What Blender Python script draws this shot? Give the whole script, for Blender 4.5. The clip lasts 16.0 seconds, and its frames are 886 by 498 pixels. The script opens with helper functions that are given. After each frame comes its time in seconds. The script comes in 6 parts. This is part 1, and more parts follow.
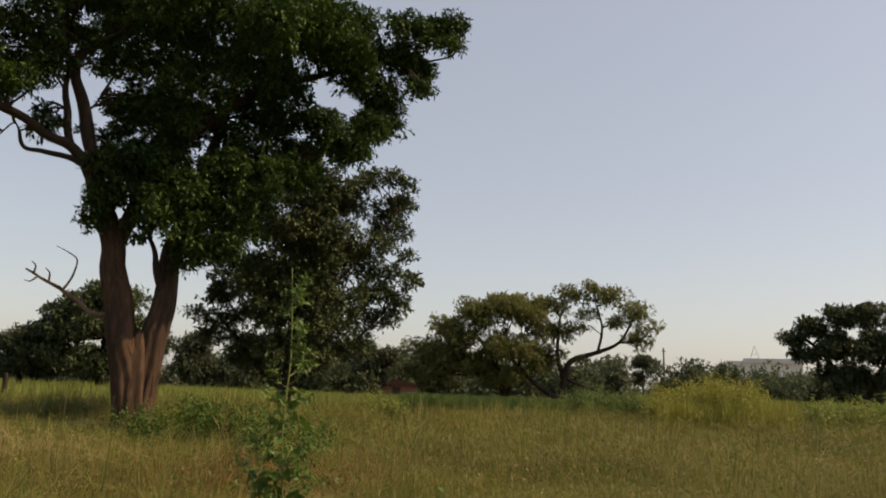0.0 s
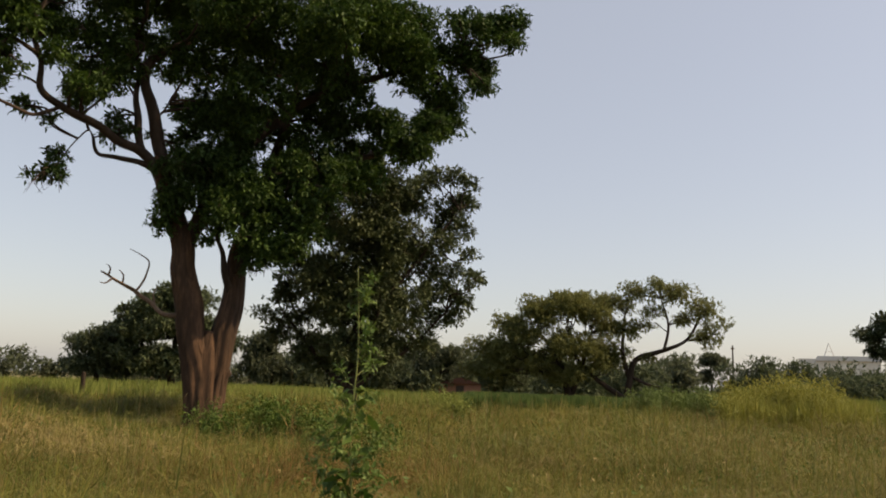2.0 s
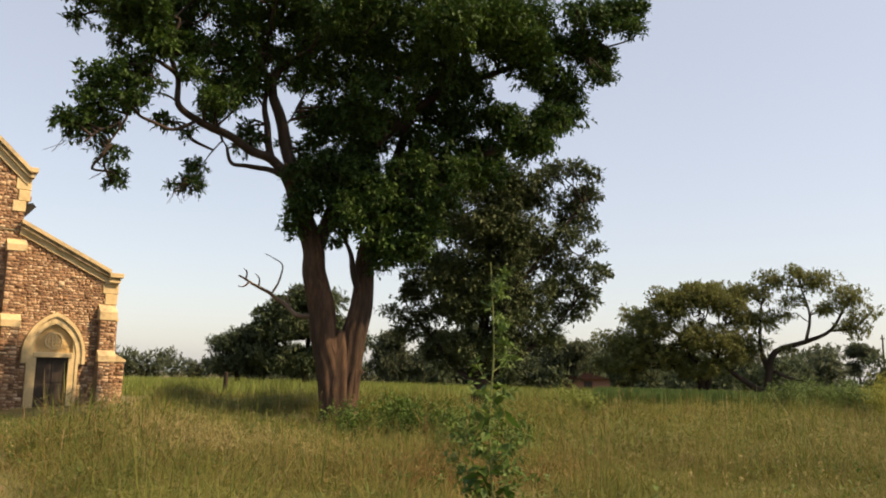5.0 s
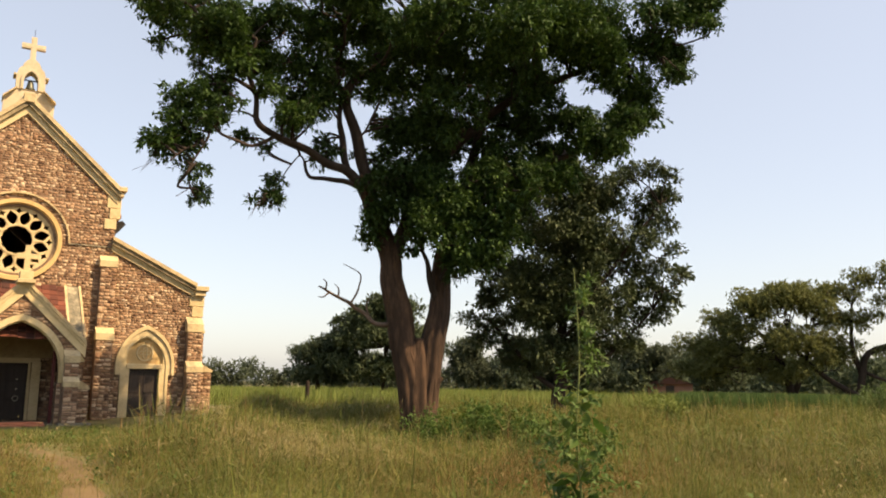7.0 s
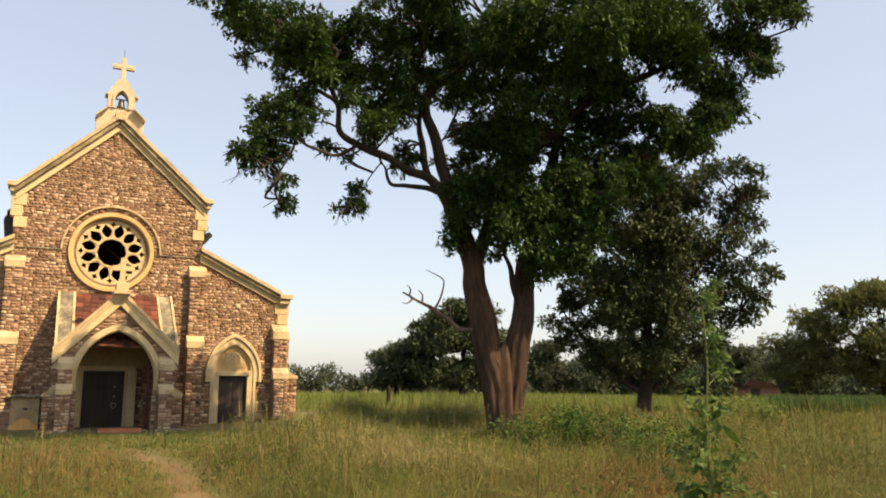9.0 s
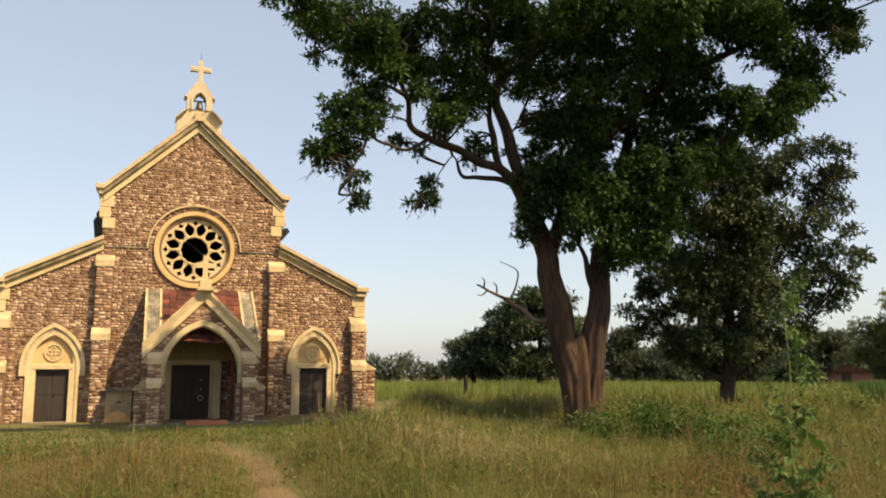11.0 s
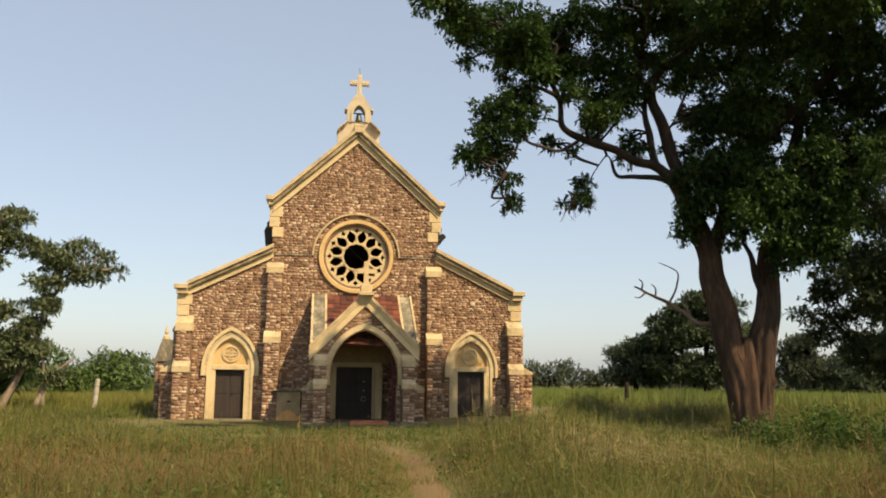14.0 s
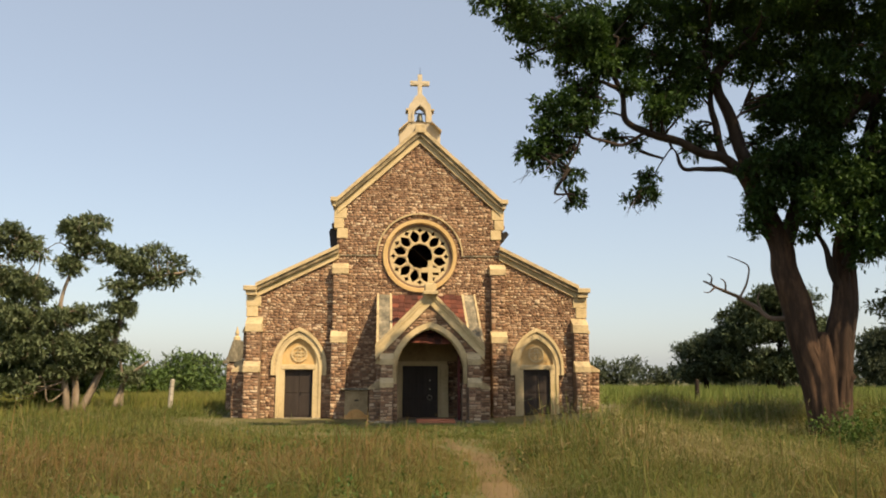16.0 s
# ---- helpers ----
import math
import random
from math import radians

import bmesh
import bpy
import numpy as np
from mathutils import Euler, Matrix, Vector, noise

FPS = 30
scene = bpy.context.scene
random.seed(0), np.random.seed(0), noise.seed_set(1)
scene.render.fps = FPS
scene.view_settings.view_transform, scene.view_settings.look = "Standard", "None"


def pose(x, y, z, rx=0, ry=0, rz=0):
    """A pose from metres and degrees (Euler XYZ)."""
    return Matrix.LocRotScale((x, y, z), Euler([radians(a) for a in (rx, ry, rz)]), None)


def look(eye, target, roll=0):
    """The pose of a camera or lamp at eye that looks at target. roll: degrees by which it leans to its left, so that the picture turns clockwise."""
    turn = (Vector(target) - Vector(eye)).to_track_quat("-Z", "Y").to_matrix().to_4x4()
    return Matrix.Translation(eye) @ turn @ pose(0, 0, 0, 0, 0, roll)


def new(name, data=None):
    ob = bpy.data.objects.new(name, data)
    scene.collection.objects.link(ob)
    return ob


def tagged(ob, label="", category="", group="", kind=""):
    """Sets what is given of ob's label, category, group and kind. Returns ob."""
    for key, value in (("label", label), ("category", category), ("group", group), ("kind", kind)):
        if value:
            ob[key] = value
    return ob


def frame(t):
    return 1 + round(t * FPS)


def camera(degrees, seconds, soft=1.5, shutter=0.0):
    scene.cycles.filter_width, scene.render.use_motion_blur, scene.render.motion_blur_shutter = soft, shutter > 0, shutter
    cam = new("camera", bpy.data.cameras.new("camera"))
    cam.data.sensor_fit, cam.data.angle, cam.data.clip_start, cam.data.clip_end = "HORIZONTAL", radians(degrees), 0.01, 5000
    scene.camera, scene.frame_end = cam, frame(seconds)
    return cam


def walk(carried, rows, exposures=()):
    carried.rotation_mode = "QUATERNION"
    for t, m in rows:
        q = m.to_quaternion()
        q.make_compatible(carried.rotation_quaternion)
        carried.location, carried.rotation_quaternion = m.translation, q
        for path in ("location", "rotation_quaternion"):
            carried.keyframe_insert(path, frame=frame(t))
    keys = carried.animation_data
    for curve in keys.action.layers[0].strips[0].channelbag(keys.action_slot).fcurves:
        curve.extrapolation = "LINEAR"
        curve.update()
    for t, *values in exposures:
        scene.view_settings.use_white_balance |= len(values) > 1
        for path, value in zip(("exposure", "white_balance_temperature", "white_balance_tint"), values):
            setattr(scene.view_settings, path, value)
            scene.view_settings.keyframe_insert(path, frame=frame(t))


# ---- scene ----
cam = camera(57.1, 16.0, 1.9)
EXPOSURES = [(0.0, 0.5, 8300, 17), (2.0, 0.62, 8300, 17), (4.0, 0.82, 8200, 17), (6.5, 1.08, 8100, 16), (7.5, 1.12, 8100, 16), (9.0, 1.06, 7950, 15),
             (12.0, 0.82, 7650, 13), (14.0, 0.73, 7550, 12), (16.0, 0.72, 7550, 12)]
PATH = [
    (0, (-1.575, -36.727, 1.63), (-0.09, -35.43, 1.965), 1.8),
    (0.5, (-1.607, -36.734, 1.62), (-0.141, -35.413, 1.949), 1.6),
    (1, (-1.582, -36.699, 1.621), (-0.133, -35.357, 1.935), 1.6),
    (1.5, (-1.558, -36.687, 1.629), (-0.151, -35.304, 1.956), 1.7),
    (2, (-1.556, -36.669, 1.632), (-0.173, -35.261, 1.959), 1.8),
    (2.5, (-1.57, -36.658, 1.621), (-0.21, -35.228, 1.949), 1.9),
    (3, (-1.557, -36.633, 1.625), (-0.238, -35.166, 1.954), 1.7),
    (3.5, (-1.547, -36.58, 1.634), (-0.265, -35.08, 1.958), 1.6),
    (4, (-1.545, -36.537, 1.626), (-0.31, -34.997, 1.948), 1.4),
    (6.5, (-1.612, -36.559, 1.628), (-0.561, -34.886, 1.938), 0.8),
    (7, (-1.64, -36.554, 1.633), (-0.636, -34.855, 1.957), 0.5),
    (7.5, (-1.659, -36.559, 1.619), (-0.7, -34.835, 1.949), 0.2),
    (8, (-1.679, -36.537, 1.623), (-0.761, -34.79, 1.95), 0.3),
    (8.5, (-1.814, -36.438, 1.635), (-0.928, -34.674, 1.954), 0.3),
    (9, (-1.948, -36.365, 1.662), (-1.099, -34.585, 1.995), 0.1),
    (11.5, (-1.873, -36.399, 1.821), (-1.255, -34.521, 2.124), -0.2),
    (12, (-1.736, -36.423, 1.785), (-1.191, -34.524, 2.094), 0.1),
    (12.5, (-1.695, -36.418, 1.805), (-1.206, -34.503, 2.111), -0.1),
    (13, (-1.786, -36.423, 1.694), (-1.352, -34.497, 2.012), 0.0),
    (13.5, (-1.799, -36.379, 1.665), (-1.41, -34.443, 1.98), 0.4),
    (14, (-1.758, -36.367, 1.687), (-1.451, -34.417, 2.007), 0.4),
    (14.5, (-1.756, -36.366, 1.693), (-1.512, -34.408, 2.02), 0.2),
    (15, (-1.765, -36.378, 1.659), (-1.556, -34.417, 1.991), -0.2),
    (15.5, (-1.788, -36.375, 1.657), (-1.606, -34.41, 1.984), -0.2),
    (16, (-1.776, -36.37, 1.677), (-1.622, -34.401, 1.993), 0.0),
]
walk(cam, [(t, look(e, g, r)) for t, e, g, r in PATH], EXPOSURES)

# ---- world and sun ----
SUN_AZ, SUN_EL = 38.0, 46.0   # from the facade's normal towards +x, and height
sun_dir = Vector((math.sin(radians(SUN_AZ)) * math.cos(radians(SUN_EL)),
                  -math.cos(radians(SUN_AZ)) * math.cos(radians(SUN_EL)), math.sin(radians(SUN_EL))))
world = bpy.data.worlds.new("sky")
scene.world = world
world.use_nodes = True
wn, wl = world.node_tree.nodes, world.node_tree.links
wn.clear()
sky = wn.new("ShaderNodeTexSky")
sky.sky_type = "NISHITA"
sky.sun_disc = False
sky.sun_elevation = radians(SUN_EL)
sky.sun_rotation = math.atan2(sun_dir.x, sun_dir.y)
sky.air_density, sky.dust_density, sky.ozone_density = 1.0, 1.7, 1.8
bg = wn.new("ShaderNodeBackground")
bg.inputs["Strength"].default_value = 0.15
wout = wn.new("ShaderNodeOutputWorld")
haze = wn.new("ShaderNodeMix")   # even pale haze over the whole sky
haze.data_type = "RGBA"
haze.inputs["Factor"].default_value = 0.58
haze.inputs[7].default_value = (1.84, 2.22, 2.78, 1)
wl.new(sky.outputs[0], haze.inputs[6])
wl.new(haze.outputs[2], bg.inputs["Color"])
wl.new(bg.outputs[0], wout.inputs["Surface"])
sun_data = bpy.data.lights.new("sun", "SUN")
sun_data.energy, sun_data.angle, sun_data.color = 3.9, radians(0.6), (1.0, 0.825, 0.57)
sun = new("sun", sun_data)
sun.matrix_world = look(sun_dir * 100, (0, 0, 0))


# ---- materials ----
def material(name, colors, scale=1.0, fine=12.0, rough=0.85, bump=0.3, islands=0.0, translucent=0.0, metal=0.0, streak=(1, 1, 1), fine_mix=0.35, span=(0.32, 0.68)):
    """A surface mottled at two scales between the colours, with relief; islands: how far loose pieces differ."""
    m = bpy.data.materials.new(name)
    m.use_nodes = True
    n, l = m.node_tree.nodes, m.node_tree.links
    n.clear()
    out = n.new("ShaderNodeOutputMaterial")
    geo = n.new("ShaderNodeNewGeometry")
    mapping = n.new("ShaderNodeMapping")
    mapping.inputs["Scale"].default_value = streak
    l.new(geo.outputs["Position"], mapping.inputs["Vector"])
    big, small = n.new("ShaderNodeTexNoise"), n.new("ShaderNodeTexNoise")
    for tex, s, d in ((big, scale, 5), (small, fine, 6)):
        l.new(mapping.outputs[0], tex.inputs["Vector"])
        tex.inputs["Scale"].default_value, tex.inputs["Detail"].default_value, tex.inputs["Roughness"].default_value = s, d, 0.62
    mix = n.new("ShaderNodeMath")
    mix.operation = "MULTIPLY_ADD"
    l.new(small.outputs["Fac"], mix.inputs[0])
    mix.inputs[1].default_value = fine_mix
    half = n.new("ShaderNodeMath")
    half.operation = "MULTIPLY"
    l.new(big.outputs["Fac"], half.inputs[0])
    half.inputs[1].default_value = 1 - fine_mix
    l.new(half.outputs[0], mix.inputs[2])
    fac = mix.outputs[0]
    if islands:
        info = n.new("ShaderNodeObjectInfo")
        add = n.new("ShaderNodeMath")
        l.new(info.outputs["Random"], add.inputs[0])
        l.new(geo.outputs["Random Per Island"], add.inputs[1])
        fr = n.new("ShaderNodeMath")
        fr.operation = "FRACT"
        l.new(add.outputs[0], fr.inputs[0])
        blend = n.new("ShaderNodeMix")
        blend.inputs["Factor"].default_value = islands
        l.new(fac, blend.inputs["A"])
        l.new(fr.outputs[0], blend.inputs["B"])
        fac = blend.outputs["Result"]
    ramp = n.new("ShaderNodeValToRGB")
    lo, hi = span if not islands else (span[0] * (1 - islands), islands + span[1] * (1 - islands))
    while len(ramp.color_ramp.elements) < len(colors):
        ramp.color_ramp.elements.new(0.5)
    for i, (e, c) in enumerate(zip(ramp.color_ramp.elements, colors)):
        e.position = lo + (hi - lo) * i / (len(colors) - 1)
        e.color = (*c, 1)
    l.new(fac, ramp.inputs["Fac"])
    bsdf = n.new("ShaderNodeBsdfPrincipled")
    bsdf.inputs["Roughness"].default_value = rough
    bsdf.inputs["Metallic"].default_value = metal
    bsdf.inputs["Specular IOR Level"].default_value = 0.3
    l.new(ramp.outputs["Color"], bsdf.inputs["Base Color"])
    if bump:
        b = n.new("ShaderNodeBump")
        b.inputs["Strength"].default_value, b.inputs["Distance"].default_value = bump, 0.03
        l.new(small.outputs["Fac"], b.inputs["Height"])
        l.new(b.outputs[0], bsdf.inputs["Normal"])
    surface = bsdf.outputs[0]
    if translucent:
        t = n.new("ShaderNodeBsdfTranslucent")
        l.new(ramp.outputs["Color"], t.inputs["Color"])
        both = n.new("ShaderNodeMixShader")
        both.inputs[0].default_value = translucent
        l.new(surface, both.inputs[1])
        l.new(t.outputs[0], both.inputs[2])
        surface = both.outputs[0]
    l.new(surface, out.inputs["Surface"])
    return m


M_SOIL = material("soil", [(0.09, 0.09, 0.033), (0.13, 0.115, 0.045), (0.18, 0.14, 0.065)], 0.25, 6, bump=0.6)
M_PATH = material("path_earth", [(0.11, 0.075, 0.034), (0.16, 0.106, 0.048), (0.2, 0.137, 0.066)], 0.8, 14, bump=0.5)
M_GRASS = material("grass", [(0.08, 0.112, 0.022), (0.142, 0.162, 0.033), (0.212, 0.2, 0.052), (0.28, 0.225, 0.084)], 0.45, 1.6, 0.7, 0, 0.12, 0.35, span=(0.36, 0.64))
M_LAWN = material("short_grass", [(0.058, 0.088, 0.016), (0.102, 0.124, 0.026), (0.165, 0.154, 0.043)], 0.3, 2, 0.7, 0, 0.35, 0.3)
M_DRY = material("dry_grass", [(0.11, 0.098, 0.034), (0.17, 0.142, 0.055), (0.24, 0.195, 0.088)], 0.6, 3, 0.7, 0, 0.4, 0.3)
M_SEED = material("seed_straw", [(0.2, 0.165, 0.065), (0.3, 0.245, 0.11), (0.4, 0.33, 0.165)], 0.6, 3, 0.7, 0, 0.4, 0.3)
M_RUST = material("rust_grass", [(0.13, 0.084, 0.03), (0.2, 0.124, 0.047), (0.265, 0.172, 0.074)], 0.5, 3, 0.7, 0, 0.5, 0.3)
M_CROP = material("crop", [(0.1, 0.15, 0.03), (0.155, 0.2, 0.047), (0.22, 0.24, 0.076)], 0.06, 1, 0.7, 0, 0.4, 0.3)
M_CROP_DARK = material("dark_crop", [(0.035, 0.075, 0.02), (0.06, 0.11, 0.027), (0.09, 0.138, 0.038)], 0.1, 1, 0.7, 0, 0.4, 0.25)
M_GOLD = material("yellow_weed", [(0.13, 0.16, 0.027), (0.2, 0.21, 0.043), (0.27, 0.26, 0.065)], 0.5, 3, 0.7, 0, 0.5, 0.3)
# Broad mottling from near black to bright puts sunlit clumps into the leaf colour.
M_NEEM = material("neem_leaf", [(0.011, 0.031, 0.009), (0.027, 0.06, 0.014), (0.1, 0.185, 0.034)], 0.35, 3, 0.7, 0, 0.2, 0.24)
M_DARKLEAF = material("dark_leaf", [(0.036, 0.057, 0.024), (0.057, 0.081, 0.036), (0.085, 0.108, 0.054)], 0.4, 3, 0.7, 0, 0.2, 0.12)
M_BROAD = material("broad_leaf", [(0.07, 0.1, 0.045), (0.115, 0.15, 0.072), (0.18, 0.21, 0.115)], 0.4, 3, 0.5, 0, 0.4, 0.3)
# Distance haze is put into these two leaf colours: greyer, bluer, more translucent.
M_FARLEAF = material("far_leaf", [(0.04, 0.06, 0.032), (0.06, 0.084, 0.046), (0.082, 0.106, 0.06)], 0.2, 2, 0.8, 0, 0.12, 0.38)
M_HAZELEAF = material("hazed_leaf", [(0.05, 0.068, 0.04), (0.072, 0.092, 0.056), (0.095, 0.115, 0.072)], 0.2, 2, 0.8, 0, 0.12, 0.38)
# Raised translucency lightens the olive trees as haze would.
M_OLIVE = material("olive_leaf", [(0.085, 0.1, 0.032), (0.125, 0.14, 0.048), (0.165, 0.18, 0.072)], 0.2, 2, 0.8, 0, 0.15, 0.38)
M_ACACIA = material("acacia_leaf", [(0.025, 0.04, 0.018), (0.04, 0.06, 0.026), (0.06, 0.08, 0.035)], 0.2, 2, 0.6, 0, 0.4, 0.15)
M_HEDGE = material("hedge_leaf", [(0.05, 0.09, 0.02), (0.08, 0.13, 0.03), (0.11, 0.16, 0.045)], 0.15, 2, 0.6, 0, 0.4, 0.2)
M_WEED = material("weed_leaf", [(0.03, 0.075, 0.012), (0.06, 0.115, 0.02), (0.10, 0.15, 0.032)], 1.5, 6, 0.6, 0, 0.5, 0.3)
M_SHOOT = material("shoot_leaf", [(0.05, 0.105, 0.022), (0.078, 0.14, 0.032), (0.12, 0.185, 0.05)], 1.5, 6, 0.6, 0, 0.5, 0.3)
M_STEM = material("stem", [(0.1, 0.13, 0.04), (0.15, 0.18, 0.06)], 3, 20, 0.7, 0)
M_BARK = material("bark", [(0.012, 0.008, 0.006), (0.042, 0.025, 0.016), (0.115, 0.066, 0.04)], 1.8, 9, 0.95, 1.0, streak=(1, 1, 0.25))
M_BARK_DARK = material("dark_bark", [(0.015, 0.011, 0.009), (0.031, 0.022, 0.017), (0.058, 0.042, 0.032)], 1.5, 8, 0.95, 0.8, streak=(1, 1, 0.3))
M_BARK_PALE = material("pale_bark", [(0.13, 0.1, 0.07), (0.22, 0.175, 0.13), (0.32, 0.265, 0.2)], 2, 9, 0.9, 0.5, streak=(1, 1, 0.4))
M_DEADWOOD = material("dead_wood", [(0.09, 0.06, 0.045), (0.19, 0.14, 0.11)], 2, 10, 0.9, 0.5)
M_MORTAR = material("mortar", [(0.13, 0.085, 0.058), (0.2, 0.134, 0.09), (0.28, 0.195, 0.132)], 1.3, 14, 0.95, 0.8)
M_STONE = material("stone", [(0.096, 0.056, 0.036), (0.195, 0.11, 0.067), (0.29, 0.168, 0.1), (0.375, 0.235, 0.145), (0.475, 0.34, 0.222), (0.62, 0.5, 0.36)], 1.0, 16, 0.9, 0.7, 0.6)
M_CREAM = material("cream_paint", [(0.40, 0.305, 0.165), (0.56, 0.44, 0.25), (0.63, 0.51, 0.31)], 0.9, 9, 0.8, 0.25)
M_OCHRE = material("ochre_paint", [(0.42, 0.275, 0.115), (0.55, 0.375, 0.17), (0.62, 0.445, 0.22)], 0.9, 9, 0.8, 0.25)
M_PALE = material("pale_limewash", [(0.36, 0.30, 0.20), (0.49, 0.415, 0.29), (0.56, 0.48, 0.345)], 1.1, 8, 0.85, 0.3)
M_DARK_COPING = material("dark_mottled_coping", [(0.05, 0.045, 0.03), (0.21, 0.17, 0.105), (0.5, 0.4, 0.24)], 1.6, 7, 0.9, 0.5)
M_CREAM_WORN = material("weathered_coping", [(0.22, 0.175, 0.11), (0.49, 0.385, 0.225), (0.60, 0.48, 0.285)], 1.1, 7, 0.9, 0.5)
M_GREYSTONE = material("grey_slab", [(0.06, 0.057, 0.045), (0.18, 0.16, 0.115), (0.42, 0.36, 0.25)], 2.6, 11, 0.9, 0.5, streak=(1, 1, 0.4))
M_TILE = material("clay_tile", [(0.03, 0.016, 0.013), (0.09, 0.03, 0.02), (0.24, 0.075, 0.045)], 1.5, 12, 0.85, 0.4, 0.5)
M_STEP = material("red_step", [(0.32, 0.11, 0.06), (0.45, 0.17, 0.09)], 2, 12, 0.8, 0.3)
M_ORANGE = material("orange_plaster", [(0.6, 0.3, 0.1), (0.75, 0.45, 0.18)], 3, 12, 0.85, 0.3)
M_DOOR = material("door_wood", [(0.022, 0.016, 0.013), (0.036, 0.027, 0.022), (0.05, 0.038, 0.032)], 1.2, 14, 0.6, 0.2, streak=(6, 6, 0.5))
M_MAROON = material("maroon_wood", [(0.09, 0.02, 0.018), (0.14, 0.03, 0.025)], 2, 14, 0.6, 0.2)
M_IRON = material("iron", [(0.02, 0.02, 0.02), (0.05, 0.045, 0.04)], 4, 20, 0.5, 0.1, metal=0.8)
M_BRONZE = material("bronze", [(0.06, 0.06, 0.05), (0.11, 0.12, 0.1)], 4, 20, 0.45, 0.1, metal=0.7)
M_LIME = material("limewash", [(0.22, 0.16, 0.09), (0.36, 0.27, 0.15), (0.45, 0.35, 0.2)], 2, 12, 0.9, 0.4)
M_CONCRETE = material("concrete", [(0.28, 0.26, 0.22), (0.42, 0.39, 0.33), (0.5, 0.47, 0.4)], 2, 20, 0.9, 0.3)
M_PLASTER = material("white_wall", [(0.55, 0.54, 0.52), (0.72, 0.71, 0.68)], 0.3, 3, 0.85, 0.1)
M_SHEET = material("sheet_roof", [(0.45, 0.46, 0.47), (0.58, 0.59, 0.6)], 0.3, 4, 0.5, 0.1)
M_REDWALL = material("brick_wall_far", [(0.2, 0.1, 0.07), (0.29, 0.15, 0.11)], 0.5, 5, 0.9, 0.2)


# ---- mesh helpers ----
def link_mesh(name, me, mats, parent=None, label="", category="", kind="", group="", smooth=False):
    ob = new(name, me)
    for m in mats if isinstance(mats, (list, tuple)) else [mats]:
        if m.name not in me.materials:
            me.materials.append(m)
    if parent:
        ob.parent = parent
    if smooth:
        me.polygons.foreach_set("use_smooth", [True] * len(me.polygons))
    return tagged(ob, label, category, group, kind)


def part(name, bm, mat, parent=None, label="", smooth=False, kind="", category="", group=""):
    me = bpy.data.meshes.new(name)
    bmesh.ops.recalc_face_normals(bm, faces=bm.faces)
    bm.to_mesh(me)
    bm.free()
    return link_mesh(name, me, mat, parent, label, category, kind, group, smooth)


def arrays_mesh(name, verts, tris):
    me = bpy.data.meshes.new(name)
    me.vertices.add(len(verts))
    me.vertices.foreach_set("co", np.asarray(verts, np.float32).ravel())
    me.loops.add(tris.size)
    me.loops.foreach_set("vertex_index", tris.astype(np.int32).ravel())
    me.polygons.add(len(tris))
    me.polygons.foreach_set("loop_start", np.arange(0, tris.size, 3, dtype=np.int32))
    me.update(calc_edges=True)
    return me


def thing(name, at, label, category, group="", turn=0.0):
    ob = new(name)
    ob.matrix_world = pose(*at, 0, 0, turn)
    return tagged(ob, label, category, group)


def box(bm, x0, x1, y0, y1, z0, z1, bevel=0.0):
    made = bmesh.ops.create_cube(bm, size=1, matrix=Matrix.Translation(((x0 + x1) / 2, (y0 + y1) / 2, (z0 + z1) / 2))
                                 @ Matrix.Diagonal((abs(x1 - x0), abs(y1 - y0), abs(z1 - z0), 1)))
    if bevel:
        edges = list({e for v in made["verts"] for e in v.link_edges})
        bmesh.ops.bevel(bm, geom=edges, offset=bevel, segments=1, affect="EDGES")
    return bm


def box_part(name, x0, x1, y0, y1, z0, z1, mat, parent, bevel=0.015, label=""):
    return part(name, box(bmesh.new(), x0, x1, y0, y1, z0, z1, bevel), mat, parent, label)


def slab(bm, outline, holes, y0, y1):
    """A plate in the xz plane with holes cut through it, from y0 to y1."""
    edges = []
    for loop in (outline, *holes):
        vs = [bm.verts.new((x, y0, z)) for x, z in loop]
        edges += [bm.edges.new((vs[i], vs[(i + 1) % len(vs)])) for i in range(len(vs))]
    made = bmesh.ops.triangle_fill(bm, use_beauty=True, use_dissolve=False, edges=edges)
    faces = [g for g in made["geom"] if isinstance(g, bmesh.types.BMFace)]
    ext = bmesh.ops.extrude_face_region(bm, geom=faces, use_keep_orig=True)
    bmesh.ops.translate(bm, verts=[g for g in ext["geom"] if isinstance(g, bmesh.types.BMVert)], vec=(0, y1 - y0, 0))
    return bm


def arch(cx, half, z0, spring, apex, n=10):
    """A pointed opening: foot at z0, springing and apex heights."""
    h = apex - spring
    r = (half * half + h * h) / (2 * half)
    top = math.acos((r - half) / r)
    left = [(cx + (r - half) - r * math.cos(top * i / n), spring + r * math.sin(top * i / n)) for i in range(n + 1)]
    right = [(2 * cx - x, z) for x, z in left[-2::-1]]
    return [(cx - half, z0), *left, *right, (cx + half, z0)]


def arch_band(bm, cx, inner, outer, z0, spring, apex_in, apex_out, y0, y1):
    """A moulding along a pointed opening, as one closed ring of inner and outer lines."""
    a, b = arch(cx, outer, z0, spring, apex_out), arch(cx, inner, z0, spring, apex_in)
    return slab(bm, a + b[::-1], [], y0, y1)


def circle(cx, cz, r, n=48):
    return [(cx + r * math.cos(2 * math.pi * i / n), cz + r * math.sin(2 * math.pi * i / n)) for i in range(n)]


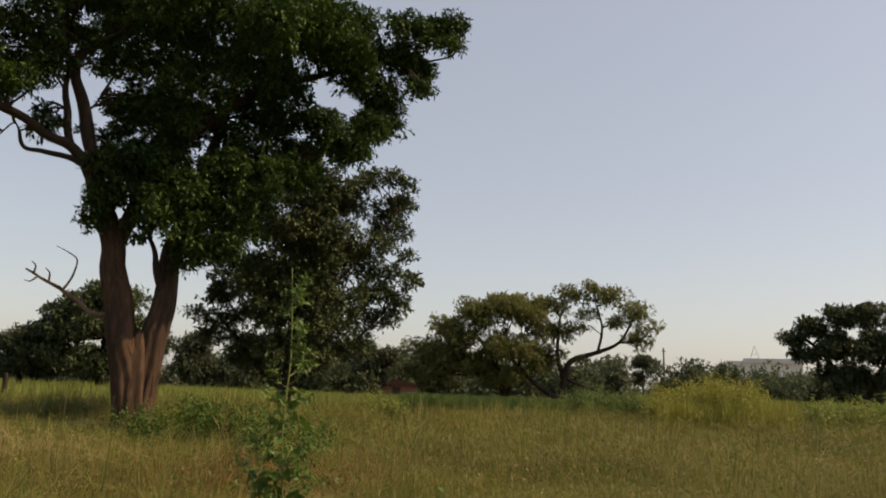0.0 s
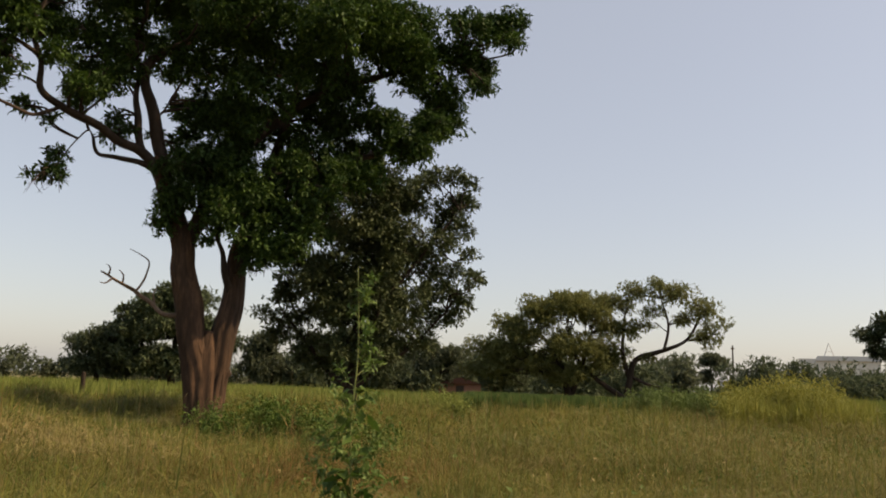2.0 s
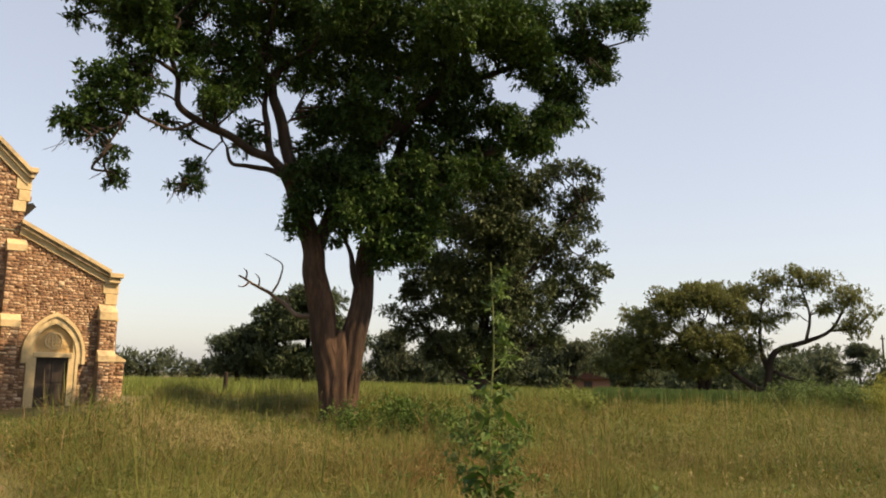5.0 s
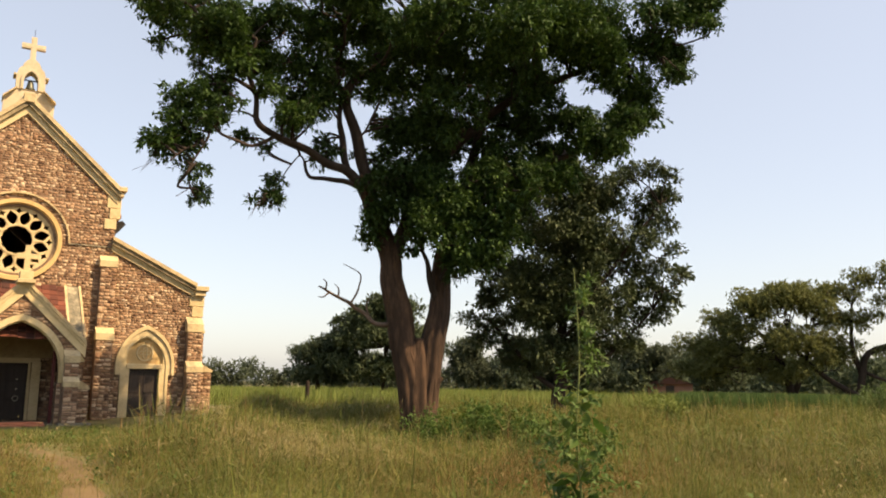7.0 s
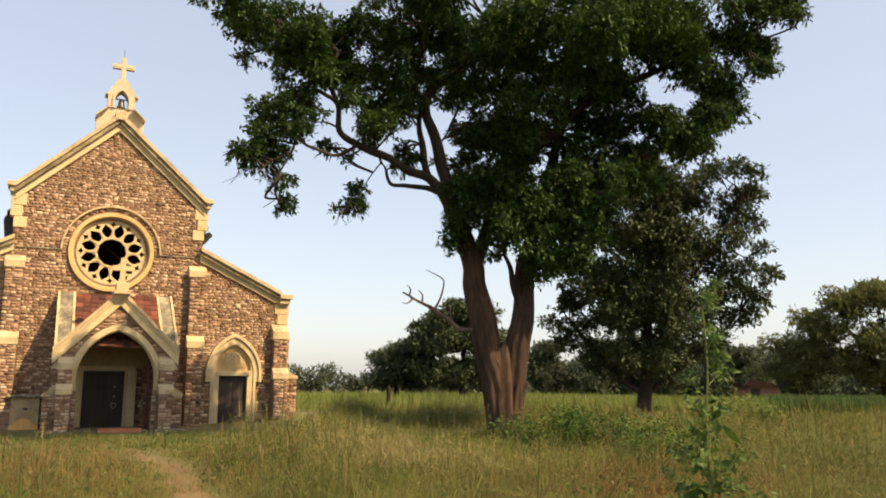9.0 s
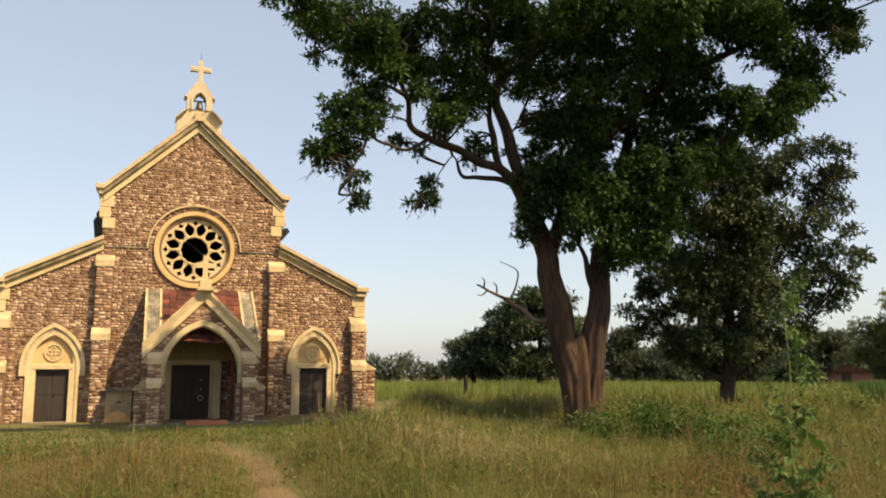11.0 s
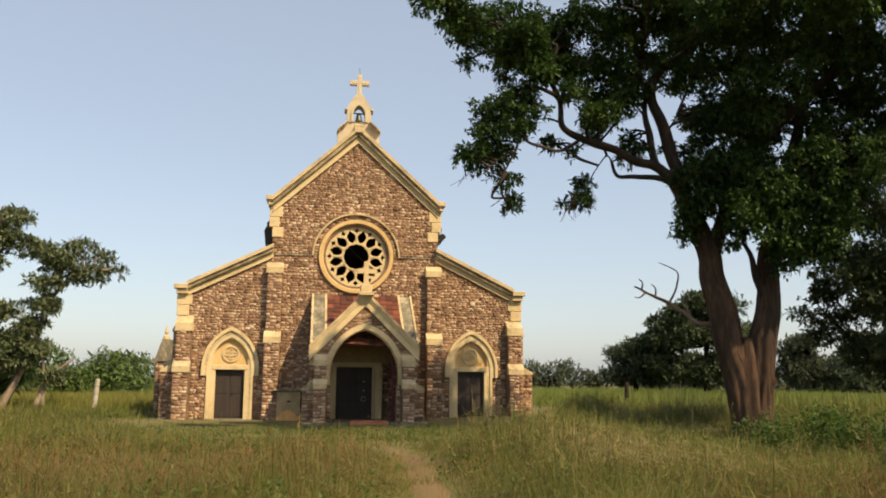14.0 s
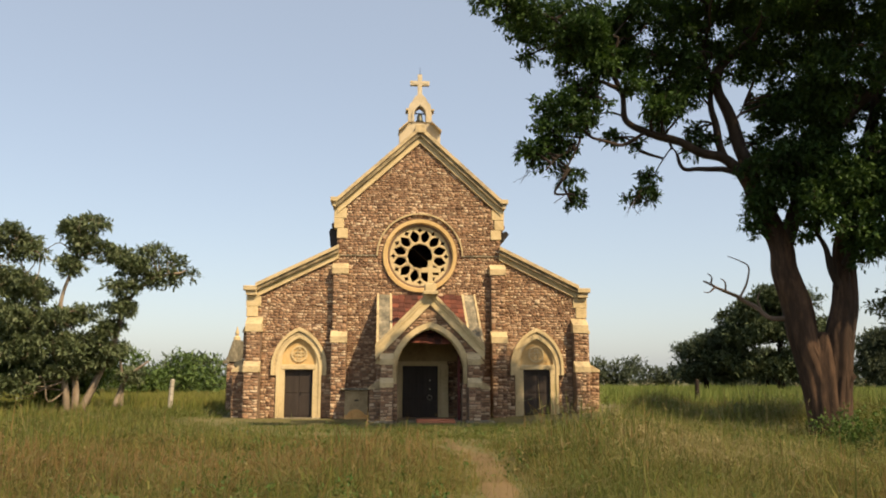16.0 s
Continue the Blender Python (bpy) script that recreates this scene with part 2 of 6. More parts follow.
def tube(bm, pts, radii, seg=9, wobble=0.0, ridge=0.0):
    """A limb through the points, tapering, with an uneven skin."""
    pts = [Vector(p) for p in pts]
    rings = []
    side = None
    for i, p in enumerate(pts):
        d = (pts[min(i + 1, len(pts) - 1)] - pts[max(i - 1, 0)]).normalized()
        if side is None:
            side = d.orthogonal().normalized()
        side = (side - d * side.dot(d)).normalized()
        other = d.cross(side)
        ring = []
        for k in range(seg):
            a = 2 * math.pi * k / seg
            w = 1 + wobble * (noise.noise(p * 0.9 + Vector((math.cos(a), math.sin(a), 0)) * 1.7) + 0.5 * math.sin(3 * a + p.z))
            w += ridge * (math.sin(9 * a + 3 * noise.noise(p * 0.5)) + 0.8 * noise.noise(Vector((math.cos(a) * 4, math.sin(a) * 4, p.z * 1.2))))
            ring.append(bm.verts.new(p + (side * math.cos(a) + other * math.sin(a)) * radii[i] * w))
        rings.append(ring)
    for a, b in zip(rings, rings[1:]):
        for k in range(seg):
            bm.faces.new((a[k], a[(k + 1) % seg], b[(k + 1) % seg], b[k]))
    bm.faces.new(rings[0][::-1])
    bm.faces.new(rings[-1])
    return bm


def smooth_line(pts, steps=5):
    """Points on a Catmull-Rom curve."""
    p = [Vector(pts[0])] + [Vector(q) for q in pts] + [Vector(pts[-1])]
    out = []
    for i in range(1, len(p) - 2):
        for s in range(steps):
            t = s / steps
            out.append(0.5 * (2 * p[i] + (p[i + 1] - p[i - 1]) * t + (2 * p[i - 1] - 5 * p[i] + 4 * p[i + 1] - p[i + 2]) * t * t
                              + (3 * p[i] - p[i - 1] - 3 * p[i + 1] + p[i + 2]) * t ** 3))
    return out + [p[-1]]


def limb(bm, pts, r0, r1, steps=5, seg=9, wobble=0.12, kink=0.0):
    line = smooth_line(pts, steps)
    if kink:
        line = [line[0]] + [q + kink * noise.noise_vector(q * 1.3) for q in line[1:]]
    n = len(line) - 1
    return tube(bm, line, [r0 + (r1 - r0) * i / n for i in range(n + 1)], seg, wobble)


def unit(v):
    return v / np.maximum(np.linalg.norm(v, axis=-1, keepdims=True), 1e-9)


def sprays(rng, at, way, leaves, length, width, rachis, droop=0.3, far=False):
    """Twigs of small folded leaves: at and way are N x 3; far off a leaf is one flat blade."""
    n = len(at)
    s = (np.arange(leaves) + 0.5) / leaves
    root = at[:, None] + way[:, None] * (s * rachis)[None, :, None]
    root[..., 2] -= droop * rachis * s[None, :] ** 2
    root = root.reshape(-1, 3) + rng.normal(0, rachis * 0.06, (n * leaves, 3))
    out = np.repeat(way, leaves, 0) * 0.5 + rng.normal(0, 0.75, (n * leaves, 3))
    out[:, 2] -= droop
    out = unit(out)
    side = unit(np.cross(out, rng.normal(0, 0.32, (n * leaves, 3)) + (0, 0, 1)))
    up = np.cross(side, out)
    k = rng.uniform(0.65, 1.3, (n * leaves, 1))
    mid = root + out * length * 0.45 * k
    v = np.stack([root, mid + (side * width / 2 + up * width * 0.18) * k, root + out * length * k, mid + (-side * width / 2 + up * width * 0.18) * k], 1)
    if far:
        v = np.stack([root - side * width * 0.45 * k, root + side * width * 0.45 * k, root + out * length * 1.1 * k], 1)
        return v.reshape(-1, 3), np.arange(n * leaves * 3).reshape(-1, 3)
    base = np.arange(n * leaves)[:, None] * 4
    tris = np.concatenate([base + [0, 1, 2], base + [0, 2, 3]], 1).reshape(-1, 3)
    return v.reshape(-1, 3), tris


def clump_points(rng, clumps, density, gap=0.0, flat=0.85, lumps=0, tuft=(0.2, 0.36)):
    """Points in round clumps (x, y, z, r), thinned by uneven gaps, and the ways outward."""
    spots, ways = [], []
    for x, y, z, r in clumps:
        n = max(8, int(density * r * r))
        if lumps:   # a clump is a bunch of close tufts round its twig ends, densest at their skins
            k = max(4, int(lumps * r * r))
            size = np.minimum(rng.uniform(*tuft, k), r * 0.6)
            q = unit(rng.normal(0, 1, (k, 3))) * (np.maximum(r - size, 0.05) * rng.uniform(0.25, 1.0, k) ** 0.6)[:, None] * (1.1, 1.1, 0.85)
            pick = rng.integers(k, size=n)
            off = unit(rng.normal(0, 1, (n, 3)) + (0, 0, 0.25))
            p = (q[pick] + off * size[pick][:, None] * rng.uniform(0.1, 1, (n, 1)) ** 0.4 * (1.15, 1.15, 0.8)) * (1, 1, flat) + (x, y, z)
            d = unit(q[pick] * 0.4 / r + off)
        else:
            d = unit(rng.normal(0, 1, (n, 3)))
            rad = r * rng.uniform(0.05, 1, (n, 1)) ** 0.45 * (1 + 0.22 * np.sin(d[:, :1] * 5 + x) * np.cos(d[:, 1:2] * 4 + z))
            p = d * rad * (1, 1, flat) + (x, y, z)
        if gap:
            keep = [noise.noise(Vector(q) * 1.1) + 0.4 * noise.noise(Vector(q) * 2.7) > -gap for q in p]
            p, d = p[keep], d[keep]
        spots.append(p)
        ways.append(unit(d + rng.normal(0, 0.45, d.shape)))
    return np.concatenate(spots), np.concatenate(ways)


def foliage(name, seed, clumps, mat, parent, density=200, leaves=7, length=0.15, width=0.06, rachis=0.35, gap=0.25, droop=0.3, flat=0.85, label="", lumps=0, tuft=(0.2, 0.36), far=False):
    rng = np.random.default_rng(seed)
    p, d = clump_points(rng, clumps, density, gap, flat, lumps, tuft)
    v, t = sprays(rng, p, d, leaves, length, width, rachis, droop, far)
    return link_mesh(name, arrays_mesh(name, v, t), mat, parent, label, kind="")


# ---- ground ----
def step(a, b, x):
    t = np.clip((x - a) / (b - a), 0, 1)
    return t * t * (3 - 2 * t)


def ground_height(x, y):
    """Height of the field: level before the church, rising a little to the open field, with low humps."""
    x, y = np.asarray(x, float), np.asarray(y, float)
    z = 0.30 * step(5, 14, x + 0.25 * (y + 14)) * step(60, 25, x - y * 0.2)
    bank = 4.6 + (y + 15.0) * 0.42   # a low bank runs from the field to the church's corner
    z = z + 0.44 * np.exp(-((x - bank) / 1.6) ** 2) * step(-23, -17, y) * step(1, -4, y)
    z = z + 0.30 * np.exp(-((x + 9.6) / 2.2) ** 2 - ((y + 4.0) / 3.0) ** 2)
    z = z - 0.28 * np.exp(-((x - 10.9) / 3.2) ** 2 - ((y + 14.6) / 3.2) ** 2)
    z = z + 0.06 * np.sin(x * 0.35 + 1) * np.cos(y * 0.31) * step(-12, -20, y)
    return z


axis = np.concatenate([-np.geomspace(4000, 62, 22), np.arange(-60, 61, 1.0), np.geomspace(62, 4000, 22)])
gx, gy = np.meshgrid(axis, axis - 14, indexing="ij")
gv = np.stack([gx, gy, ground_height(gx, gy)], -1).reshape(-1, 3)
k = len(axis)
ii, jj = np.meshgrid(np.arange(k - 1), np.arange(k - 1), indexing="ij")
c0 = (ii * k + jj).ravel()
gt = np.concatenate([np.stack([c0, c0 + k, c0 + k + 1], 1), np.stack([c0, c0 + k + 1, c0 + 1], 1)])
ground = link_mesh("ground", arrays_mesh("ground", gv, gt), M_SOIL, None, "dry brown soil of a flat grassy field", "ground", "structure", smooth=True)

# ---- church ----
church = thing("church", (0, 0, 0), "brown rubble stone church with cream painted trim and weathered copings", "church")
P = 0.28          # axis of the porch
PY = -3.4         # its front
ROSE = (0.02, 7.18)


def mirrored(fn):
    for s in (-1, 1):
        fn(s)


facade_outline = [(-7.5, -0.3), (-7.5, 5.5), (-3.7, 7.35), (-3.7, 9.5), (0.0, 12.85), (3.7, 9.5), (3.7, 7.35), (7.5, 5.5), (7.5, -0.3)]
DOORS = (-5.25, 5.27)


def rect(x0, x1, z0, z1):
    return [(x0, z0), (x0, z1), (x1, z1), (x1, z0)]


holes = [circle(*ROSE, 1.36, 40), rect(-0.75, 0.87, 0.02, 2.28)]
for cx in DOORS:
    holes.append(arch(cx, 0.9, 0.02, 2.2, 3.5, 8))
part("facade_wall", slab(bmesh.new(), facade_outline, holes, 0.0, 0.6), M_MORTAR, church, "rubble wall of brown stones in mortar")

# nave and aisles behind the front
nave = bmesh.new()
for s in (-1, 1):
    box(nave, s * 3.25, s * 3.65, 0.6, 24, -0.3, 8.7)
    box(nave, s * 7.0, s * 7.4, 0.6, 24, -0.3, 5.0)
box(nave, -7.4, 7.4, 24, 24.4, -0.3, 5.0)
box(nave, -3.65, 3.65, 24, 24.4, 5.0, 8.7)
slab(nave, [(-3.65, 8.7), (0, 12.0), (3.65, 8.7)], [], 24, 24.4)
for s in (-1, 1):
    slab(nave, [(s * 3.65, 5.0), (s * 3.65, 6.9), (s * 7.4, 5.0)], [], 24, 24.4)
part("side_wall", nave, M_MORTAR, church)
roof = bmesh.new()
for s in (-1, 1):
    for prof in ([(0, 12.2), (s * 4.0, 8.72), (s * 4.0, 8.58), (0, 12.05)], [(s * 3.66, 7.0), (s * 7.7, 5.0), (s * 7.7, 4.88), (s * 3.66, 6.85)]):
        slab(roof, prof, [], 0.62, 24.6)
part("roof", roof, M_TILE, church, "red clay tile roof")
for s in (-1, 1):   # dark timber eave ends showing past the front wall
    b = slab(bmesh.new(), [(s * 3.72, 7.45), (s * 3.72, 8.35), (s * 4.02, 8.5), (s * 4.1, 8.3), (s * 4.02, 7.6)] if s < 0 else
             [(3.72, 7.9), (3.72, 8.35), (4.05, 8.45), (4.18, 8.3), (3.9, 7.95)], [], 0.45, 1.6)
    part("eave_board", b, M_IRON, church, "dark timber eave end")

# raking copings: an outer weathered course over an inner painted one
def rake(x0, z0, x1, z1, t0, t1, y0, y1, mat, name):
    """A course under the line from (x0, z0) to (x1, z1), between the depths t0 and t1 below it."""
    part(name, slab(bmesh.new(), [(x0, z0 - t0), (x1, z1 - t0), (x1, z1 - t1), (x0, z0 - t1)], [], y0, y1), mat, church, "cream raking coping, blackened by weather")


for s in (-1, 1):
    rake(0, 13.18, s * 3.78, 9.74, 0.0, 0.20, -0.34, 0.7, M_CREAM_WORN, "coping_top")
    # The middle course is mottled darker than those above and below it.
    rake(0, 12.98, s * 3.78, 9.54, 0.0, 0.22, -0.26, 0.6, M_DARK_COPING, "coping_middle")
    rake(0, 12.76, s * 3.72, 9.38, 0.0, 0.32, -0.12, 0.1, M_CREAM, "coping_band")
    rake(s * 3.62, 7.62, s * 7.22, 5.86, 0.0, 0.16, -0.34, 0.7, M_CREAM_WORN, "coping_top")
    rake(s * 3.62, 7.46, s * 7.22, 5.70, 0.0, 0.18, -0.26, 0.6, M_DARK_COPING, "coping_middle")
    rake(s * 3.62, 7.28, s * 7.20, 5.52, 0.0, 0.26, -0.12, 0.1, M_CREAM, "coping_band")
    for x0, x1, za in ((3.72, 4.0, 9.36), (7.16, 7.7, 5.32)):
        box_part("kneeler_cap", s * x0, s * (x1 + 0.03), -0.36, 0.7, za + 0.22, za + 0.42, M_CREAM_WORN, church)
        box_part("kneeler", s * x0, s * (x1 - 0.07), -0.26, 0.65, za, za + 0.22, M_CREAM_WORN, church)
    for x0, x1, za, zb in ((3.3, 3.86, 8.86, 9.36), (3.42, 3.86, 8.4, 8.86), (3.24, 3.72, 7.95, 8.4)):
        box_part("quoin", s * x0, s * x1, -0.075, 0.3, za, zb - 0.012, M_CREAM, church)
    for x0, x1, za, zb in ((6.98, 7.62, 4.86, 5.32), (7.1, 7.6, 4.4, 4.86)):
        box_part("quoin", s * x0, s * x1, -0.075, 0.3, za, zb - 0.012, M_CREAM, church)
box_part("apex_stone", -0.22, 0.22, -0.36, 0.72, 12.86, 13.24, M_CREAM_WORN, church)


# buttresses
def weathering(name, x0, x1, y_front, y_back, z0, z1, parent, mat, side=0):
    """A cream offset: upright face with a sloping top."""
    bm = bmesh.new()
    zc = z0 + (z1 - z0) * 0.5
    for za, zb, ya, yb in ((z0, zc, y_front, y_front + 0.02), (zc, z1, y_front, y_back)):
        vs = [bm.verts.new(c) for c in ((x0, ya, za), (x1, ya, za), (x1, yb if za == zc else ya, zb), (x0, yb if za == zc else ya, zb),
                                        (x0, y_back + 0.1, za), (x1, y_back + 0.1, za), (x1, y_back + 0.1, zb), (x0, y_back + 0.1, zb))]
        for f in ((0, 1, 2, 3), (4, 5, 6, 7), (0, 1, 5, 4), (1, 2, 6, 5), (2, 3, 7, 6), (3, 0, 4, 7)):
            bm.faces.new([vs[i] for i in f])
    return part(name, bm, mat, parent)


BUTTS = []
for s in (-1, 1):
    for xa, xb, stages in ((3.2, 3.84, ((0.62, -0.3, 3.25, 3.78), (0.34, 3.3, 6.3, 6.82))), (6.9, 7.52, ((0.66, -0.3, 1.98, 2.46), (0.42, 2.0, 3.72, 4.4)))):
        x0, x1 = (xa, xb) if s > 0 else (-xb, -xa)
        base = part("buttress", box(bmesh.new(), x0, x1, -stages[0][0], 0.1, -0.3, stages[0][2]), M_MORTAR, church, "stepped stone buttress")
        for k, (d, za, zb, zc) in enumerate(stages):
            if k:
                part("upper_stage", box(bmesh.new(), x0 + 0.012, x1 - 0.012, -d, 0.1, za, zb), M_MORTAR, base)
            back = -stages[k + 1][0] if k + 1 < len(stages) else 0.0
            weathering("offset_stone", x0 - 0.04, x1 + 0.04, -d - 0.05, back, zb, zc, base, M_CREAM_WORN)
            BUTTS.append((x0, x1, -d, max(za, 0), zb))
    # corner buttress that looks sideways
    for d, za, zb, zc in ((0.62, -0.3, 2.0, 2.45), (0.2, 2.0, 3.7, 4.3)):
        part("corner_buttress", box(bmesh.new(), s * 7.5, s * (7.5 + d), 0.05, 0.68, za, zb), M_MORTAR, church)
        BUTTS.append((min(s * 7.5, s * (7.5 + d)), max(s * 7.5, s * (7.5 + d)), 0.05, max(za, 0.02), zb))
        part("corner_offset", slab(bmesh.new(), [(s * 7.5, zb), (s * (7.54 + d), zb), (s * (7.54 + d), zb + 0.08), (s * 7.5, zc)], [], 0.0, 0.72), M_CREAM_WORN, church)

# side doors with pointed surrounds
for cx in DOORS:
    frame_ob = part("door_surround", slab(bmesh.new(), arch(cx, 0.98, -0.05, 2.2, 3.62), [rect(cx - 0.61, cx + 0.61, 0.03, 2.1), arch(cx, 0.74, 2.32, 2.45, 3.42)], -0.05, 0.22), M_CREAM, church, "cream pointed door surround")
    part("hood_mould", arch_band(bmesh.new(), cx, 1.08, 1.2, 1.85, 2.2, 3.78, 3.95, -0.17, 0.05), M_CREAM, frame_ob)
    part("hood_soffit", arch_band(bmesh.new(), cx, 0.97, 1.09, 1.85, 2.2, 3.6, 3.79, -0.1, 0.05), M_CREAM_WORN, frame_ob)
    part("inner_mould", arch_band(bmesh.new(), cx, 0.86, 0.97, 0.03, 2.2, 3.48, 3.6, -0.10, -0.02), M_CREAM, frame_ob)
    part("tympanum", slab(bmesh.new(), arch(cx, 0.8, 2.2, 2.4, 3.5), [], 0.08, 0.2), M_OCHRE, frame_ob)
    part("medallion_ring", slab(bmesh.new(), circle(cx, 2.78, 0.36, 28), [circle(cx, 2.78, 0.29, 28)], 0.02, 0.09), M_CREAM, frame_ob)
    cross = bmesh.new()
    for a in range(4):
        slab(cross, circle(cx + 0.15 * math.cos(a * math.pi / 2), 2.78 + 0.15 * math.sin(a * math.pi / 2), 0.1, 14), [circle(cx + 0.15 * math.cos(a * math.pi / 2), 2.78 + 0.15 * math.sin(a * math.pi / 2), 0.055, 10)], 0.03, 0.09)
    part("quatrefoil", cross, M_CREAM, frame_ob)
    box_part("lintel", cx - 0.75, cx + 0.75, -0.075, 0.1, 2.1, 2.3, M_CREAM, frame_ob)
    box_part("sill", cx - 1.0, cx + 1.0, -0.3, 0.3, -0.1, 0.035, M_GREYSTONE, frame_ob)
    door = part("side_door", box(bmesh.new(), cx - 0.62, cx + 0.62, 0.16, 0.23, 0.03, 2.12), M_DOOR, church, "closed dark brown plank door")
    for k in range(2):
        for q in range(2):
            xa = cx - 0.58 + k * 0.6
            box_part("door_panel", xa, xa + 0.54, 0.145, 0.17, 0.12 + q * 0.98, 1.0 + q * 1.0, M_DOOR, door, 0.01)
    box_part("iron_latch", cx + 0.05, cx + 0.11, 0.12, 0.15, 1.0, 1.14, M_IRON, door, 0.005)

# rose window
rx, rz = ROSE
rose = part("rose_window", slab(bmesh.new(), circle(rx, rz, 1.66, 64), [circle(rx, rz, 1.5, 64)], -0.14, 0.3), M_OCHRE, church, "round window with twelve-petalled cream stone tracery")
splay = bmesh.new()
ra = [splay.verts.new((x, -0.1, z)) for x, z in circle(rx, rz, 1.52, 64)]
rb = [splay.verts.new((x, 0.14, z)) for x, z in circle(rx, rz, 1.37, 64)]
for i in range(64):
    splay.faces.new((ra[i], ra[(i + 1) % 64], rb[(i + 1) % 64], rb[i]))
part("splay", splay, M_OCHRE, rose, smooth=True)
petal_holes, small_holes = [], []
for i in range(12):
    a = radians(15 + 30 * i)
    ux, uz, px, pz = math.cos(a), math.sin(a), -math.sin(a), math.cos(a)
    shape = [(0.65, 0.0), (0.69, 0.085), (0.8, 0.16), (0.94, 0.2), (1.04, 0.165), (1.13, 0.085), (1.23, 0.0)]
    shape += [(r, -w) for r, w in shape[-2:0:-1]]
    petal_holes.append([(rx + ux * r + px * w, rz + uz * r + pz * w) for r, w in shape])
    a += radians(15)
    ux, uz, px, pz = math.cos(a), math.sin(a), -math.sin(a), math.cos(a)
    small = [(1.06, 0.0), (1.14, 0.045), (1.18, 0.15), (1.23, 0.06), (1.33, 0.0), (1.23, -0.06), (1.18, -0.15), (1.14, -0.045)]
    small_holes.append([(rx + ux * r + px * w, rz + uz * r + pz * w) for r, w in small])
eye = [(rx + (0.535 + 0.035 * abs(math.cos(6 * 2 * math.pi * i / 72))) * math.cos(2 * math.pi * i / 72),
        rz + (0.535 + 0.035 * abs(math.cos(6 * 2 * math.pi * i / 72))) * math.sin(2 * math.pi * i / 72)) for i in range(72)]
part("tracery", slab(bmesh.new(), circle(rx, rz, 1.42, 60), [eye, *petal_holes, *small_holes], 0.08, 0.2), M_CREAM, rose)
part("tracery_back", slab(bmesh.new(), circle(rx, rz, 1.42, 60), [circle(rx, rz, 1.35, 48)], 0.16, 0.24), M_CREAM, rose)
ringm = slab(bmesh.new(), circle(rx, rz, 0.63, 60), [circle(rx, rz, 0.575, 60)], 0.04, 0.1)
part("eye_ring", ringm, M_CREAM, rose)
for i in range(12):
    a = radians(30 * i)
    bm = bmesh.new()
    ux, uz, px, pz = math.cos(a), math.sin(a), -math.sin(a), math.cos(a)
    slab(bm, [(rx + ux * r + px * w, rz + uz * r + pz * w) for r, w in ((0.62, -0.02), (1.0, -0.022), (1.0, 0.022), (0.62, 0.02))], [], 0.045, 0.1)
    part("mullion", bm, M_CREAM, rose)
hood = bmesh.new()
arc = [(rx + r * math.cos(math.pi * i / 40), rz + r * math.sin(math.pi * i / 40)) for r in (1.96, 1.89) for i in (range(41) if r > 1.9 else range(40, -1, -1))]
slab(hood, arc, [], -0.12, 0.05)
part("hood_mould", hood, M_CREAM_WORN, rose)
for s in (-1, 1):
    box_part("string_course", s * 1.9, s * 3.62, -0.07, 0.05, 7.14, 7.2, M_GREYSTONE, church)

# bellcote
bell = part("bellcote", slab(bmesh.new(), [(-0.95, 11.9), (-0.95, 13.08), (-0.56, 13.5), (0.56, 13.5), (0.95, 13.08), (0.95, 11.9)], [], 0.12, 0.8), M_PALE, church, "cream bell gable topped by a cross")
part("bell_arch", slab(bmesh.new(), [(-0.55, 13.49), (-0.55, 14.1), (-0.47, 14.38), (-0.28, 14.56), (0.28, 14.56), (0.47, 14.38), (0.55, 14.1), (0.55, 13.49)],
                       [arch(0, 0.27, 13.5, 13.85, 14.28, 6)], 0.08, 0.6), M_PALE, bell)
part("bell_arch_mould", arch_band(bmesh.new(), 0, 0.28, 0.37, 13.5, 13.85, 14.3, 14.44, 0.02, 0.09), M_PALE, bell)
for s in (-1, 1):
    box_part("drip_stone", s * 0.55, s * 0.66, 0.02, 0.66, 14.05, 14.13, M_CREAM_WORN, bell, 0.01)
    part("shoulder_slab", slab(bmesh.new(), [(s * 0.5, 13.52), (s * 0.99, 13.06), (s * 0.99, 13.0), (s * 0.5, 13.46)], [], -0.15, 0.8), M_CREAM_WORN, bell)
part("cross_base", slab(bmesh.new(), [(-0.34, 14.56), (-0.24, 14.74), (-0.1, 14.86), (0.1, 14.86), (0.24, 14.74), (0.34, 14.56)], [], 0.12, 0.56), M_PALE, bell)


def cross_outline(cx, z0, z1, half, arm_z, w):
    return [(cx - w, z0), (cx - w, arm_z - w), (cx - half, arm_z - w), (cx - half, arm_z + w), (cx - w, arm_z + w), (cx - w, z1),
            (cx + w, z1), (cx + w, arm_z + w), (cx + half, arm_z + w), (cx + half, arm_z - w), (cx + w, arm_z - w), (cx + w, z0)]


